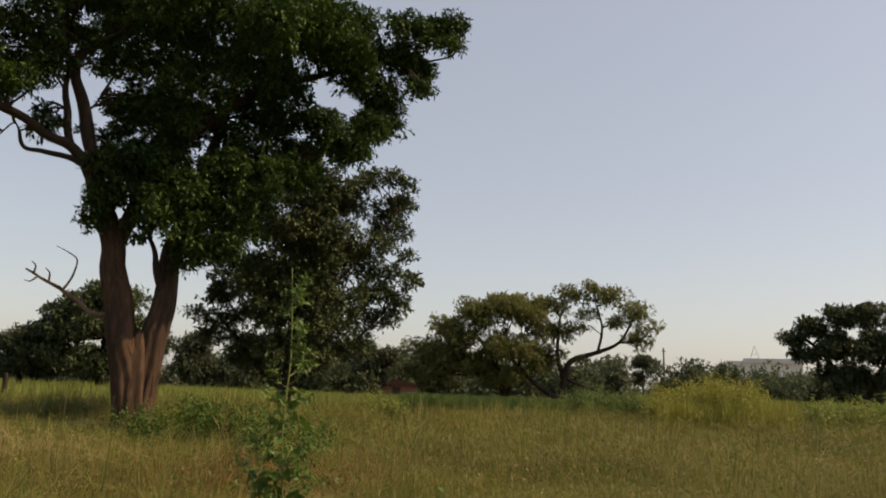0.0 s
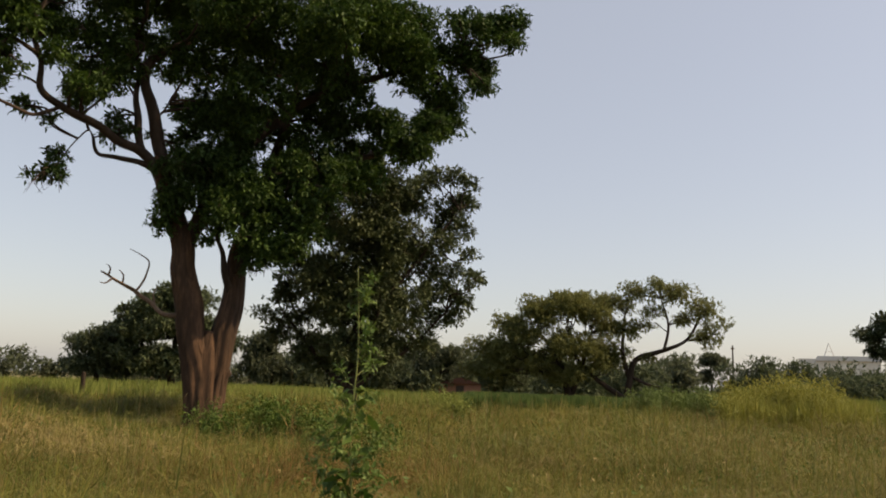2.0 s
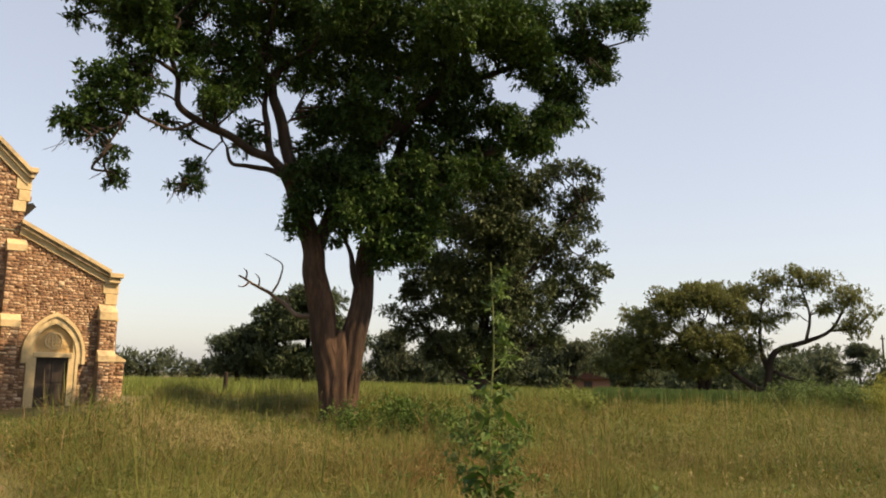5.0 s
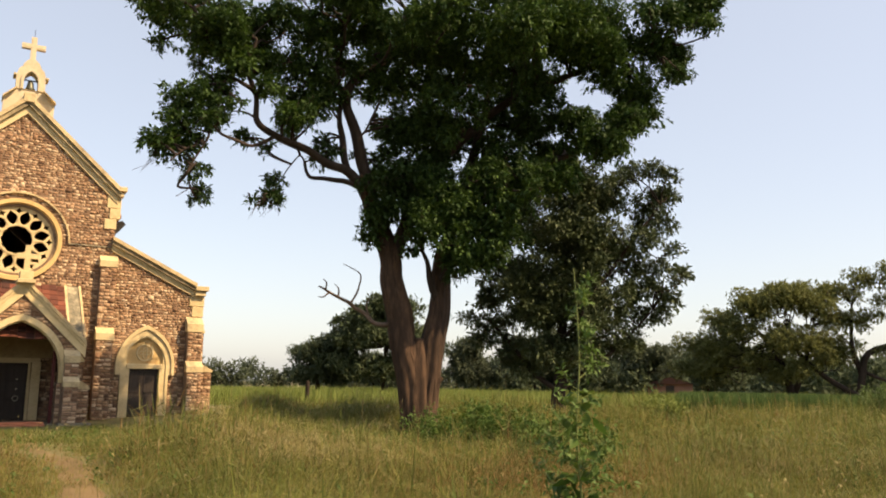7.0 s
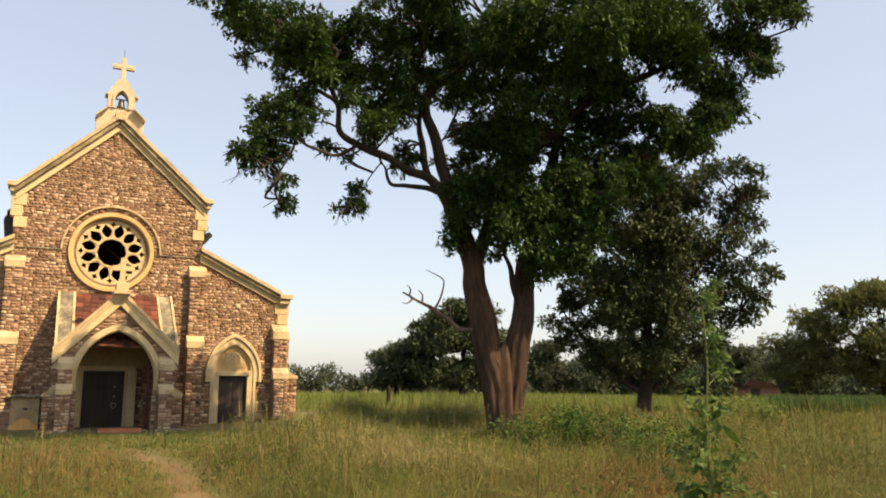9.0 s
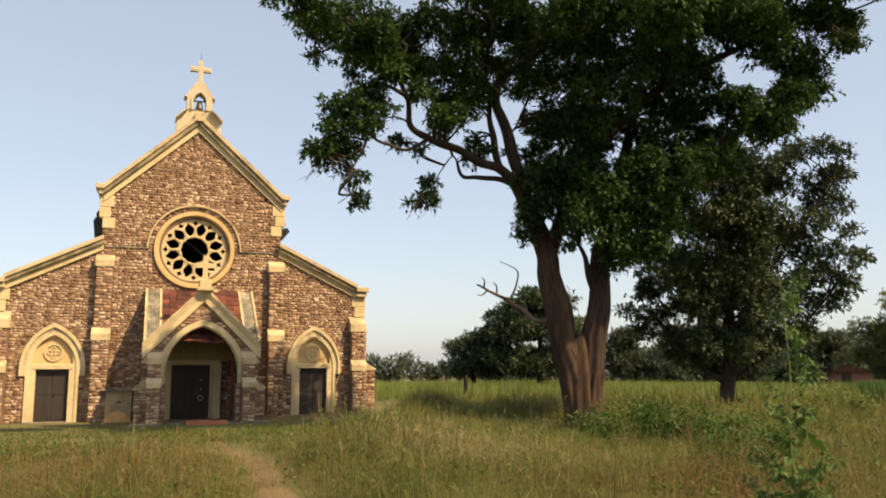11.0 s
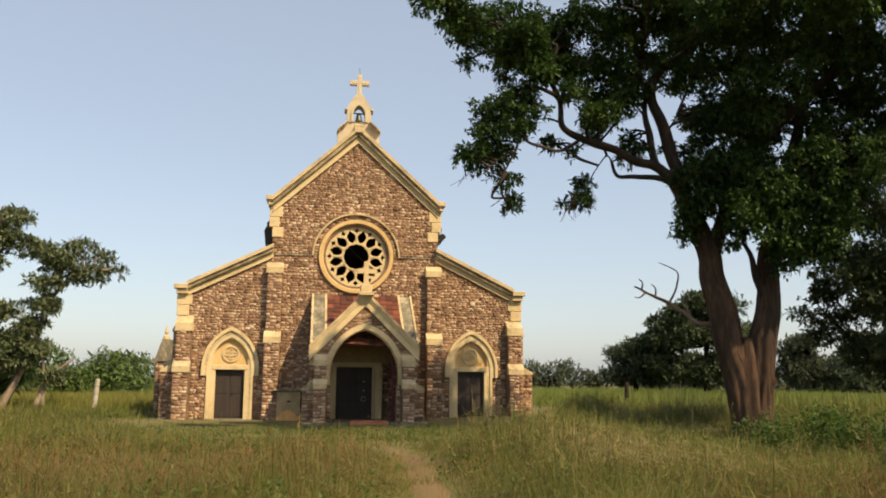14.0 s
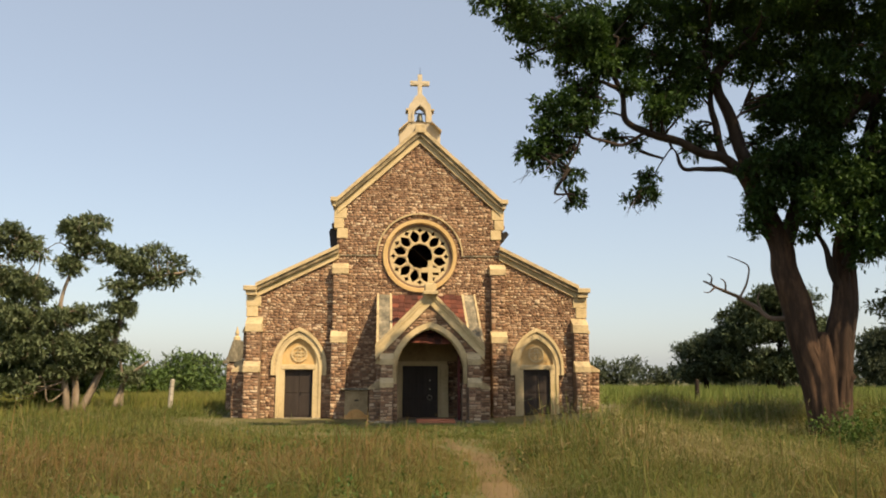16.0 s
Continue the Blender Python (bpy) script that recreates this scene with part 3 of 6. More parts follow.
part("cross", slab(bmesh.new(), cross_outline(0, 14.84, 15.88, 0.45, 15.46, 0.105), [], 0.24, 0.44), M_PALE, bell, "cream stone cross")
part("cross_panel", slab(bmesh.new(), cross_outline(0, 14.9, 15.82, 0.38, 15.46, 0.05), [], 0.225, 0.25), M_PALE, bell)
part("finial_rod", tube(bmesh.new(), [(0, 0.34, 15.85), (0, 0.34, 16.25)], [0.012, 0.008], 6), M_IRON, bell)
bb = bmesh.new()
prof = [(0.02, 14.0), (0.09, 13.97), (0.12, 13.85), (0.14, 13.7), (0.2, 13.58)]
rings = [[bb.verts.new((r * math.cos(2 * math.pi * i / 16), 0.34 + r * math.sin(2 * math.pi * i / 16), z)) for i in range(16)] for r, z in prof]
for a, b in zip(rings, rings[1:]):
    for i in range(16):
        bb.faces.new((a[i], a[(i + 1) % 16], b[(i + 1) % 16], b[i]))
part("bell", bb, M_BRONZE, bell, "small dark bronze bell", smooth=True)
part("bell_yoke", tube(bmesh.new(), [(-0.27, 0.34, 13.98), (0.27, 0.34, 13.98)], [0.03, 0.03], 8), M_IRON, bell)

# porch
porch = part("porch", slab(bmesh.new(), [(P - 1.95, -0.2), (P - 1.95, 2.95), (P, 4.9), (P + 1.95, 2.95), (P + 1.95, -0.2)],
                           [arch(P, 1.46, -0.19, 1.9, 3.8, 12)], PY, PY + 0.4), M_MORTAR, church, "stone entrance porch with a pointed arch and gable")
for s in (-1, 1):
    part("porch_side", slab(bmesh.new(), [(P + s * 1.62, -0.2), (P + s * 1.95, -0.2), (P + s * 1.95, 3.1), (P + s * 1.62, 3.1)], [], PY + 0.4, 0.0), M_MORTAR, porch)
    for t0, t1, ya, m in ((0, 0.15, -0.2, M_CREAM_WORN), (0.15, 0.28, -0.15, M_CREAM), (0.28, 0.62, -0.1, M_CREAM)):
        part("coping", slab(bmesh.new(), [(P, 5.28 - t0), (P + s * 2.2, 3.06 - t0), (P + s * 2.2, 3.06 - t1), (P, 5.28 - t1)], [], PY + ya, PY + 0.45 if ya < -0.12 else PY + 0.05), m, porch)
    # parapet wings with sloping slab tops
    wx0, wx1 = (P - 2.12, P - 1.55) if s < 0 else (P + 1.66, P + 2.2)
    wing = bmesh.new()
    vs = [wing.verts.new(c) for x in (wx0, wx1) for c in ((x, 0, 2.9), (x, -3.0, 2.9), (x, -3.0, 3.15), (x, 0, 5.42))]
    for f in ((0, 1, 2, 3), (4, 5, 6, 7), (0, 1, 5, 4), (1, 2, 6, 5), (2, 3, 7, 6), (3, 0, 4, 7)):
        wing.faces.new([vs[i] for i in f])
    part("parapet", wing, M_GREYSTONE, porch, "grey weathered sloping parapet")
    for xe in (wx0, wx1):
        edge = bmesh.new()
        vs = [edge.verts.new(c) for x in (xe - 0.045, xe + 0.045) for c in ((x, 0.0, 5.3), (x, -3.02, 3.03), (x, -3.02, 3.2), (x, 0.0, 5.48))]
        for f in ((0, 1, 2, 3), (4, 5, 6, 7), (0, 1, 5, 4), (1, 2, 6, 5), (2, 3, 7, 6), (3, 0, 4, 7)):
            edge.faces.new([vs[i] for i in f])
        part("parapet_edge", edge, M_CREAM_WORN, porch)
    # stepped flanking buttresses
    bx0, bx1 = P + s * 1.5, P + s * 1.98
    part("porch_buttress", box(bmesh.new(), bx0, bx1, PY - 0.62, PY, -0.2, 1.4), M_MORTAR, porch)
    part("porch_buttress", box(bmesh.new(), bx0, bx1, PY - 0.36, PY, 1.4, 2.3), M_MORTAR, porch)
    weathering("offset_stone", min(bx0, bx1) - 0.03, max(bx0, bx1) + 0.03, PY - 0.66, PY - 0.36, 1.36, 1.74, porch, M_CREAM_WORN)
    weathering("offset_stone", min(bx0, bx1) - 0.03, max(bx0, bx1) + 0.03, PY - 0.4, PY, 2.24, 2.72, porch, M_CREAM_WORN)
    part("side_buttress", box(bmesh.new(), P + s * 1.95, P + s * 2.42, PY + 0.05, PY + 0.6, -0.2, 1.3), M_MORTAR, porch)
    BUTTS.append((min(P + s * 1.95, P + s * 2.42), max(P + s * 1.95, P + s * 2.42), PY + 0.05, 0.02, 1.3))
    part("side_buttress", box(bmesh.new(), P + s * 1.95, P + s * 2.15, PY + 0.05, PY + 0.6, 1.3, 2.3), M_MORTAR, porch)
    BUTTS.append((min(P + s * 1.95, P + s * 2.15), max(P + s * 1.95, P + s * 2.15), PY + 0.05, 1.3, 2.3))
    for d, z0, z1 in ((2.47, 1.28, 1.72), (2.2, 2.28, 2.7)):
        part("side_offset", slab(bmesh.new(), [(P + s * 1.95, z0), (P + s * d, z0), (P + s * d, z0 + 0.07), (P + s * 1.95, z1)], [], PY + 0.02, PY + 0.64), M_CREAM_WORN, porch)
    box_part("plinth", P + s * 1.42, P + s * 2.5, PY - 0.72, PY + 0.7, -0.3, 0.07, M_GREYSTONE, porch)
    part("jamb", box(bmesh.new(), P + s * 1.3, P + s * 1.47, PY + 0.02, PY + 0.5, -0.2, 1.5), M_MORTAR, porch)
    BUTTS.append((min(P + s * 1.3, P + s * 1.47), max(P + s * 1.3, P + s * 1.47), PY + 0.02, 0.07, 1.5))
    BUTTS.append((min(bx0, bx1), max(bx0, bx1), PY - 0.62, 0.07, 1.36))
    BUTTS.append((min(bx0, bx1), max(bx0, bx1), PY - 0.36, 1.74, 2.24))
part("arch_band", arch_band(bmesh.new(), P, 1.4, 1.62, 1.5, 1.9, 3.74, 3.96, PY - 0.08, PY + 0.42), M_CREAM, porch, "cream painted arch")
part("arch_roll", arch_band(bmesh.new(), P, 1.36, 1.42, 1.5, 1.9, 3.68, 3.78, PY + 0.1, PY + 0.3), M_CREAM, porch)
# lean-to roof of overlapping tile courses, sagging and uneven
rnd_tile = random.Random(4)
for r in range(11):
    for c in range(11):
        ya, za = -0.02 - r * 0.28, 5.34 - r * 0.2 + 0.035 * math.sin(c * 0.9 + r * 0.5) + rnd_tile.uniform(-0.012, 0.018)
        xa = P - 1.5 + c * 0.285 + rnd_tile.uniform(-0.008, 0.008)
        tile = bmesh.new()
        vs = [tile.verts.new(q) for dz in (0, 0.05) for q in ((xa, ya, za + dz), (xa + 0.275, ya, za + dz), (xa + 0.275, ya - 0.36, za - 0.25 + dz + 0.02), (xa, ya - 0.36, za - 0.25 + dz + 0.02))]
        for f in ((0, 1, 2, 3), (4, 5, 6, 7), (0, 1, 5, 4), (1, 2, 6, 5), (2, 3, 7, 6), (3, 0, 4, 7)):
            tile.faces.new([vs[i] for i in f])
        part("roof_tile", tile, M_TILE, porch)
part("porch_ceiling", slab(bmesh.new(), [(P - 1.62, 3.0), (P, 4.6), (P + 1.62, 3.0), (P + 1.62, 3.08), (P, 4.7), (P - 1.62, 3.08)], [], PY + 0.4, -0.01), M_MORTAR, porch)
box_part("porch_floor", P - 1.6, P + 1.6, PY - 0.1, -0.01, -0.2, 0.02, M_GREYSTONE, porch)
part("porch_cross", slab(bmesh.new(), cross_outline(P, 5.52, 6.48, 0.36, 6.08, 0.095), [], PY - 0.06, PY + 0.12), M_CREAM, porch, "cream cross on the porch gable")
box_part("cross_block", P - 0.22, P + 0.22, PY - 0.38, PY + 0.44, 5.14, 5.5, M_CREAM, porch)
box_part("cross_plinth", P - 0.3, P + 0.3, PY - 0.42, PY + 0.48, 5.06, 5.2, M_CREAM_WORN, porch)
for k, (d, z) in enumerate(((0.9, 0.05), (0.55, 0.13))):
    box_part("entrance_step", P - 0.55, P + 0.95, PY - d, PY + 0.1, -0.15, z, M_STEP, porch, 0.015, "red-painted entrance step")
# inner doorway
inner = part("doorway_surround", slab(bmesh.new(), rect(-1.1, 1.26, 0.0, 2.46), [rect(-0.72, 0.84, 0.02, 2.26)], -0.06, 0.02), M_CREAM, church, "cream inner door surround")
box_part("jamb_post", 0.93, 1.28, -0.34, -0.06, 0.02, 2.3, M_CREAM, inner)
box_part("jamb_post", -1.12, -0.8, -0.34, -0.06, 0.02, 2.3, M_CREAM, inner)
part("porch_back_wall", slab(bmesh.new(), [(P - 1.6, 2.46), (P - 1.6, 3.0), (P, 4.58), (P + 1.6, 3.0), (P + 1.6, 2.46)], [], -0.05, -0.004), M_LIME, porch)
main = part("main_door", box(bmesh.new(), -0.76, 0.88, 0.1, 0.2, 0.02, 2.29), M_DOOR, church, "closed dark brown double door with ring handle")
for k in range(2):
    for q in range(3):
        xa = -0.7 + k * 0.8
        box_part("door_panel", xa, xa + 0.7, 0.075, 0.11, 0.1 + q * 0.73, 0.74 + q * 0.73, M_DOOR, main, 0.012)
ring = bmesh.new()
tube(ring, [(0.48 + 0.1 * math.cos(a * math.pi / 8), 0.05, 0.88 + 0.1 * math.sin(a * math.pi / 8)) for a in range(17)], [0.016] * 17, 6)
part("ring_handle", ring, M_CONCRETE, main, "pale metal ring handle")
for z in (1.22, 1.6):
    box_part("door_bolt", 0.46, 0.52, 0.05, 0.08, z, z + 0.05, M_CONCRETE, main, 0.005)
part("maroon_post", box(bmesh.new(), P + 1.2, P + 1.3, PY + 0.9, PY + 1.0, 0, 2.7), M_MAROON, porch, "maroon painted post")

# shrine beside the porch
shrine = thing("wall_shrine", (-2.72, -0.35, -0.05), "small brown stone shrine with slab roof against the wall", "shrine")
box_part("shrine_body", -0.5, 0.5, -0.3, 0.35, 0, 1.26, M_LIME, shrine)
box_part("slab_roof", -0.68, 0.66, -0.42, 0.35, 1.27, 1.35, M_GREYSTONE, shrine)
sb = slab(bmesh.new(), [(-0.5, 0.0), (-0.5, 0.2), (-0.38, 0.24), (-0.3, 0.36), (-0.12, 0.46), (0.1, 0.46), (0.28, 0.36), (0.36, 0.24), (0.5, 0.2), (0.5, 0.0)], [], -0.5, -0.31)
part("orange_ledge", sb, M_ORANGE, shrine, "orange-painted curved ledge")
# A dark plate on the face stands in for a recess and its shade.
box_part("niche_plate", -0.08, 0.1, -0.32, -0.29, 0.8, 0.86, M_IRON, shrine, 0.004)

# side porch on the far flank, past the aisle wall
side = thing("side_porch", (0, 0, 0), "low stone side porch with sloping roof and finial", "porch")
part("side_porch_wall", box(bmesh.new(), -9.8, -7.4, 8.0, 11.0, -0.3, 2.6), M_MORTAR, side)
part("side_porch_gable", slab(bmesh.new(), [(-9.9, 2.5), (-9.64, 3.4), (-9.52, 3.75), (-9.2, 3.75), (-7.4, 3.3), (-7.4, 2.5)], [], 8.0, 8.4), M_GREYSTONE, side)
part("side_porch_roof", slab(bmesh.new(), [(-10.0, 2.6), (-9.5, 3.7), (-7.4, 3.3), (-7.4, 3.15), (-9.4, 3.55), (-9.85, 2.6)], [], 8.4, 11.1), M_TILE, side)
box_part("coping", -10.0, -9.7, 7.9, 8.5, 2.5, 2.66, M_GREYSTONE, side)
fin = bmesh.new()
tube(fin, [(-9.36, 8.2, 3.65), (-9.36, 8.2, 3.9), (-9.36, 8.2, 3.98), (-9.36, 8.2, 4.1), (-9.36, 8.2, 4.45)], [0.2, 0.17, 0.07, 0.11, 0.02], 8)
part("finial", fin, M_CREAM, side)
part("flank_buttress", box(bmesh.new(), -8.7, -7.4, 4.0, 4.7, -0.3, 2.3), M_MORTAR, church)
BUTTS.append((-8.7, -7.52, 4.0, 0.02, 2.3))
BUTTS.append((-9.8, -7.52, 8.0, 0.02, 2.5))
part("flank_offset", slab(bmesh.new(), [(-7.4, 2.3), (-8.75, 2.3), (-8.75, 2.4), (-7.4, 3.3)], [], 3.95, 4.75), M_CREAM_WORN, church)

# ---- trees ----
EYE = Vector((-1.6, -36.6))


class Stand:
    """A tree's own frame: u across the view, v away from it, z up from the ground under the trunk."""
    def __init__(self, x, y):
        self.x, self.y = x, y
        d = (Vector((x, y)) - EYE).normalized()
        self.away, self.right = d, Vector((d.y, -d.x))
        self.z = float(ground_height(x, y))

    def at(self, u, z, v=0.0):
        return (self.right.x * u + self.away.x * v, self.right.y * u + self.away.y * v, z - self.z)


class BigStand(Stand):
    """The old tree, whose far limbs on one side lean towards the open ground."""
    def at(self, u, z, v=0.0):
        w = min(0.0, (u + 2.0) * 0.62)
        s = (27 + w) / 27
        return super().at(u * s, 1.63 + (z - 1.63) * s, v + w)


def twigs(bm, clumps, limbs, r0=0.05, rng=None, subs=4, seg=5):
    """A bent branch from the nearest limb to each clump, and smaller ones inside it."""
    rng = rng or random.Random(3)
    spots = [Vector(p) for l in limbs for p in smooth_line(l, 4)]
    for x, y, z, r in clumps:
        c = Vector((x, y, z))
        a = min(spots, key=lambda p: (p - c).length + max(0, p.z - c.z) * 0.7)
        mid = (a + c) / 2 + Vector((rng.uniform(-.3, .3), rng.uniform(-.3, .3), rng.uniform(-.1, .35)))
        way = [a, mid, c]
        if (c - a).length > 1.6:   # a long branch wanders
            q = (c - a).length * 0.11
            way = [a] + [a.lerp(c, f) + Vector((rng.gauss(0, q), rng.gauss(0, q), rng.gauss(0.06, q))) for f in (0.25, 0.5, 0.76)] + [c]
        limb(bm, way, r0 * (0.8 + 0.3 * r), r0 * 0.45, 4, seg, 0.1)
        for _ in range(subs):
            d = Vector((rng.gauss(0, 1), rng.gauss(0, 1), rng.gauss(0, 0.8))).normalized() * r * 0.85
            limb(bm, [c + (mid - c) * 0.25, c + d * 0.5 + Vector((0, 0, 0.08)), c + d], r0 * 0.45, 0.008, 3, 4, 0)


# the big old tree with two stems
st = BigStand(11.3, -13.2)
big_tree = thing("tree", (st.x, st.y, st.z), "large old twin-stemmed tree with reddish bark and dense dark green crown", "tree")
L_STEM = [st.at(-0.12, -0.3), st.at(-0.14, 0.5), st.at(-0.3, 1.87), st.at(-0.55, 2.9), st.at(-0.68, 3.85), st.at(-0.95, 4.9), st.at(-1.02, 5.7), st.at(-1.5, 7.0), st.at(-1.74, 7.7), st.at(-1.95, 8.5)]
R_STEM = [st.at(0.17, -0.3), st.at(0.2, 0.5), st.at(0.33, 1.88), st.at(0.44, 2.9, 0.05), st.at(0.62, 3.85, 0.1), st.at(0.68, 4.75, 0.15), st.at(0.66, 5.5, 0.2), st.at(1.0, 6.6, 0.3), st.at(1.5, 7.6, 0.5)]
BOUGHS = [
    [st.at(-1.7, 7.5), st.at(-2.15, 8.25), st.at(-2.58, 8.7), st.at(-3.13, 8.86, -0.1), st.at(-3.82, 9.25, -0.2), st.at(-4.93, 9.76, -0.3), st.at(-5.5, 10.2, -0.4), st.at(-5.58, 11.1, -0.4), st.at(-6.0, 11.43, -0.5), st.at(-6.44, 11.6, -0.5), st.at(-6.66, 11.3, -0.5)],
    [st.at(-4.9, 9.74, -0.3), st.at(-5.36, 9.42, -0.4), st.at(-5.8, 9.32, -0.5), st.at(-6.52, 9.6, -0.6), st.at(-6.88, 9.87, -0.7), st.at(-7.08, 9.3, -0.8), st.at(-7.67, 9.04, -0.8), st.at(-8.1, 8.6, -0.9)],
    [st.at(-5.5, 10.25, -0.4), st.at(-5.94, 10.46, -0.5), st.at(-6.3, 10.46, -0.6)],
    [st.at(-1.9, 7.95), st.at(-2.34, 8.2, 0.1), st.at(-2.7, 8.35, 0.2), st.at(-3.27, 8.46, 0.3), st.at(-3.83, 8.55, 0.4), st.at(-4.03, 9.07, 0.5)],
    [st.at(-4.03, 9.07, 0.4), st.at(-4.25, 9.25, 0.5), st.at(-4.74, 8.59, 0.5), st.at(-5.09, 7.84, 0.6)],
    [st.at(-2.3, 8.4), st.at(-2.55, 8.83), st.at(-2.75, 9.85, 0.2), st.at(-2.84, 10.43, 0.3), st.at(-2.82, 11.15, 0.4), st.at(-2.95, 12.0, 0.5), st.at(-3.06, 13.2, 0.6)],
    [st.at(-1.55, 7.2), st.at(-1.74, 8.09), st.at(-2.04, 9.1), st.at(-2.29, 10.1), st.at(-2.6, 10.97, 0.1), st.at(-2.5, 11.69, 0.2), st.at(-1.82, 12.36, 0.4), st.at(-1.25, 12.9, 0.6), st.at(-0.6, 14.8, 0.8)],
    [st.at(-2.05, 9.9), st.at(-1.85, 10.1, -0.1), st.at(-1.75, 10.35, -0.2)],
    [st.at(-0.98, 5.6), st.at(-0.2, 7.6, 0.3), st.at(1.0, 9.6, 0.7), st.at(2.8, 11.3, 0.9), st.at(5.2, 12.4, 0.6), st.at(8.0, 13.3, 0.2)],
    [st.at(1.5, 7.5, 0.5), st.at(2.6, 8.6, 0.8), st.at(4.4, 9.3, 1.0), st.at(6.4, 10.2, 1.0)],
    [st.at(1.4, 7.3, 0.5), st.at(1.8, 9.4, 1.4), st.at(2.4, 12.0, 1.9), st.at(3.0, 14.8, 2.0)],
    [st.at(-5.58, 11.1, -0.4), st.at(-6.1, 12.1, -0.3), st.at(-7.3, 13.0, -0.4), st.at(-7.9, 14.2, -0.2), st.at(-9.2, 14.8, -0.2)],
    [st.at(-7.08, 9.3, -0.8), st.at(-7.3, 8.8, -0.8), st.at(-7.6, 8.2, -0.8)],
    [st.at(0.62, 4.3, 0.0), st.at(0.3, 4.9, -0.3), st.at(0.22, 5.5, -0.4), st.at(0.02, 5.95, -0.4)],
    [st.at(0.72, 5.0, 0.0), st.at(0.98, 5.5, -0.3), st.at(1.05, 6.1, -0.4)],
]
bm = bmesh.new()
line = smooth_line(L_STEM, 9)
tube(bm, line, [0.42 * (1 - 0.5 * max(0.0, i / (len(line) - 1) - 0.45) / 0.55) + 0.1 * math.exp(-i / 5) for i in range(len(line))], 40, 0.1, 0.05)
line = smooth_line(R_STEM, 9)
tube(bm, line, [0.38 * (1 - 0.6 * max(0.0, i / (len(line) - 1) - 0.4) / 0.6) + 0.1 * math.exp(-i / 5) for i in range(len(line))], 40, 0.12, 0.06)
line = smooth_line([st.at(0.03, -0.3), st.at(0.03, 0.8), st.at(0.02, 1.9), st.at(0.0, 2.6), st.at(0.02, 3.05)], 6)   # where the two grow together
tube(bm, line, [0.5 - 0.34 * (i / (len(line) - 1)) ** 2.2 for i in range(len(line))], 36, 0.12, 0.06)
for a, r in ((0.4, 0.3), (1.7, 0.25), (2.6, 0.3), (4.3, 0.28), (5.5, 0.26)):
    tube(bm, [(0.2 + math.cos(a) * 0.8, math.sin(a) * 0.7, -0.25), (0.15 + math.cos(a) * 0.52, math.sin(a) * 0.5, 0.1), (0.1 + math.cos(a) * 0.25, math.sin(a) * 0.25, 0.55)], [r * 0.7, r * 0.8, r * 0.5], 9, 0.2)
rk = random.Random(17)
for stem, rad, k in ((L_STEM, 0.35, 9), (R_STEM, 0.32, 9)):   # ropes of bark up the stems
    for q in range(k):
        a = 6.283 * q / k + rk.uniform(-0.2, 0.2)
        top = rk.uniform(0.45, 0.95)
        way = smooth_line(stem, 6)
        way = way[:max(6, int(len(way) * top))]
        pts = []
        for i, p in enumerate(way):
            f = i / len(way)
            b = a + 0.5 * math.sin(f * 5 + q * 2.1)
            rr_ = rad * (1.12 - 0.45 * f) * (1 + 0.05 * math.sin(i * 1.3 + q))
            pts.append(Vector(p) + Vector((math.cos(b) * rr_, math.sin(b) * rr_, 0)))
        tube(bm, pts, [0.1 * (1 - 0.75 * i / len(pts)) + 0.02 * math.sin(i * 0.9 + q) for i in range(len(pts))], 7, 0.3)
for u, z, r in ((0.62, 1.75, 0.2), (-0.5, 2.2, 0.16), (0.45, 3.1, 0.13)):   # burls
    x, y, w = st.at(u, z, -0.1)
    tube(bm, [(x - 0.15, y, w - 0.22), (x, y, w), (x - 0.1, y, w + 0.24)], [r * 0.5, r, r * 0.45], 9, 0.3)
part("trunk", bm, M_BARK, big_tree, "two fused stems of reddish brown bark", smooth=True)
# Boughs take a darker bark than the trunk, with the crown's shade in its colour.
for pts, r0, r1 in zip(BOUGHS, (0.19, 0.06, 0.04, 0.11, 0.03, 0.14, 0.25, 0.04, 0.26, 0.22, 0.22, 0.085, 0.04, 0.13, 0.14), (0.028, 0.022, 0.015, 0.045, 0.01, 0.05, 0.08, 0.015, 0.06, 0.06, 0.08, 0.03, 0.012, 0.05, 0.06)):
    part("bough", limb(bmesh.new(), pts, r0, r1, 7, 10, 0.18, 0.05), M_BARK_DARK, big_tree, "dark crooked bough", smooth=True)
bm = bmesh.new()
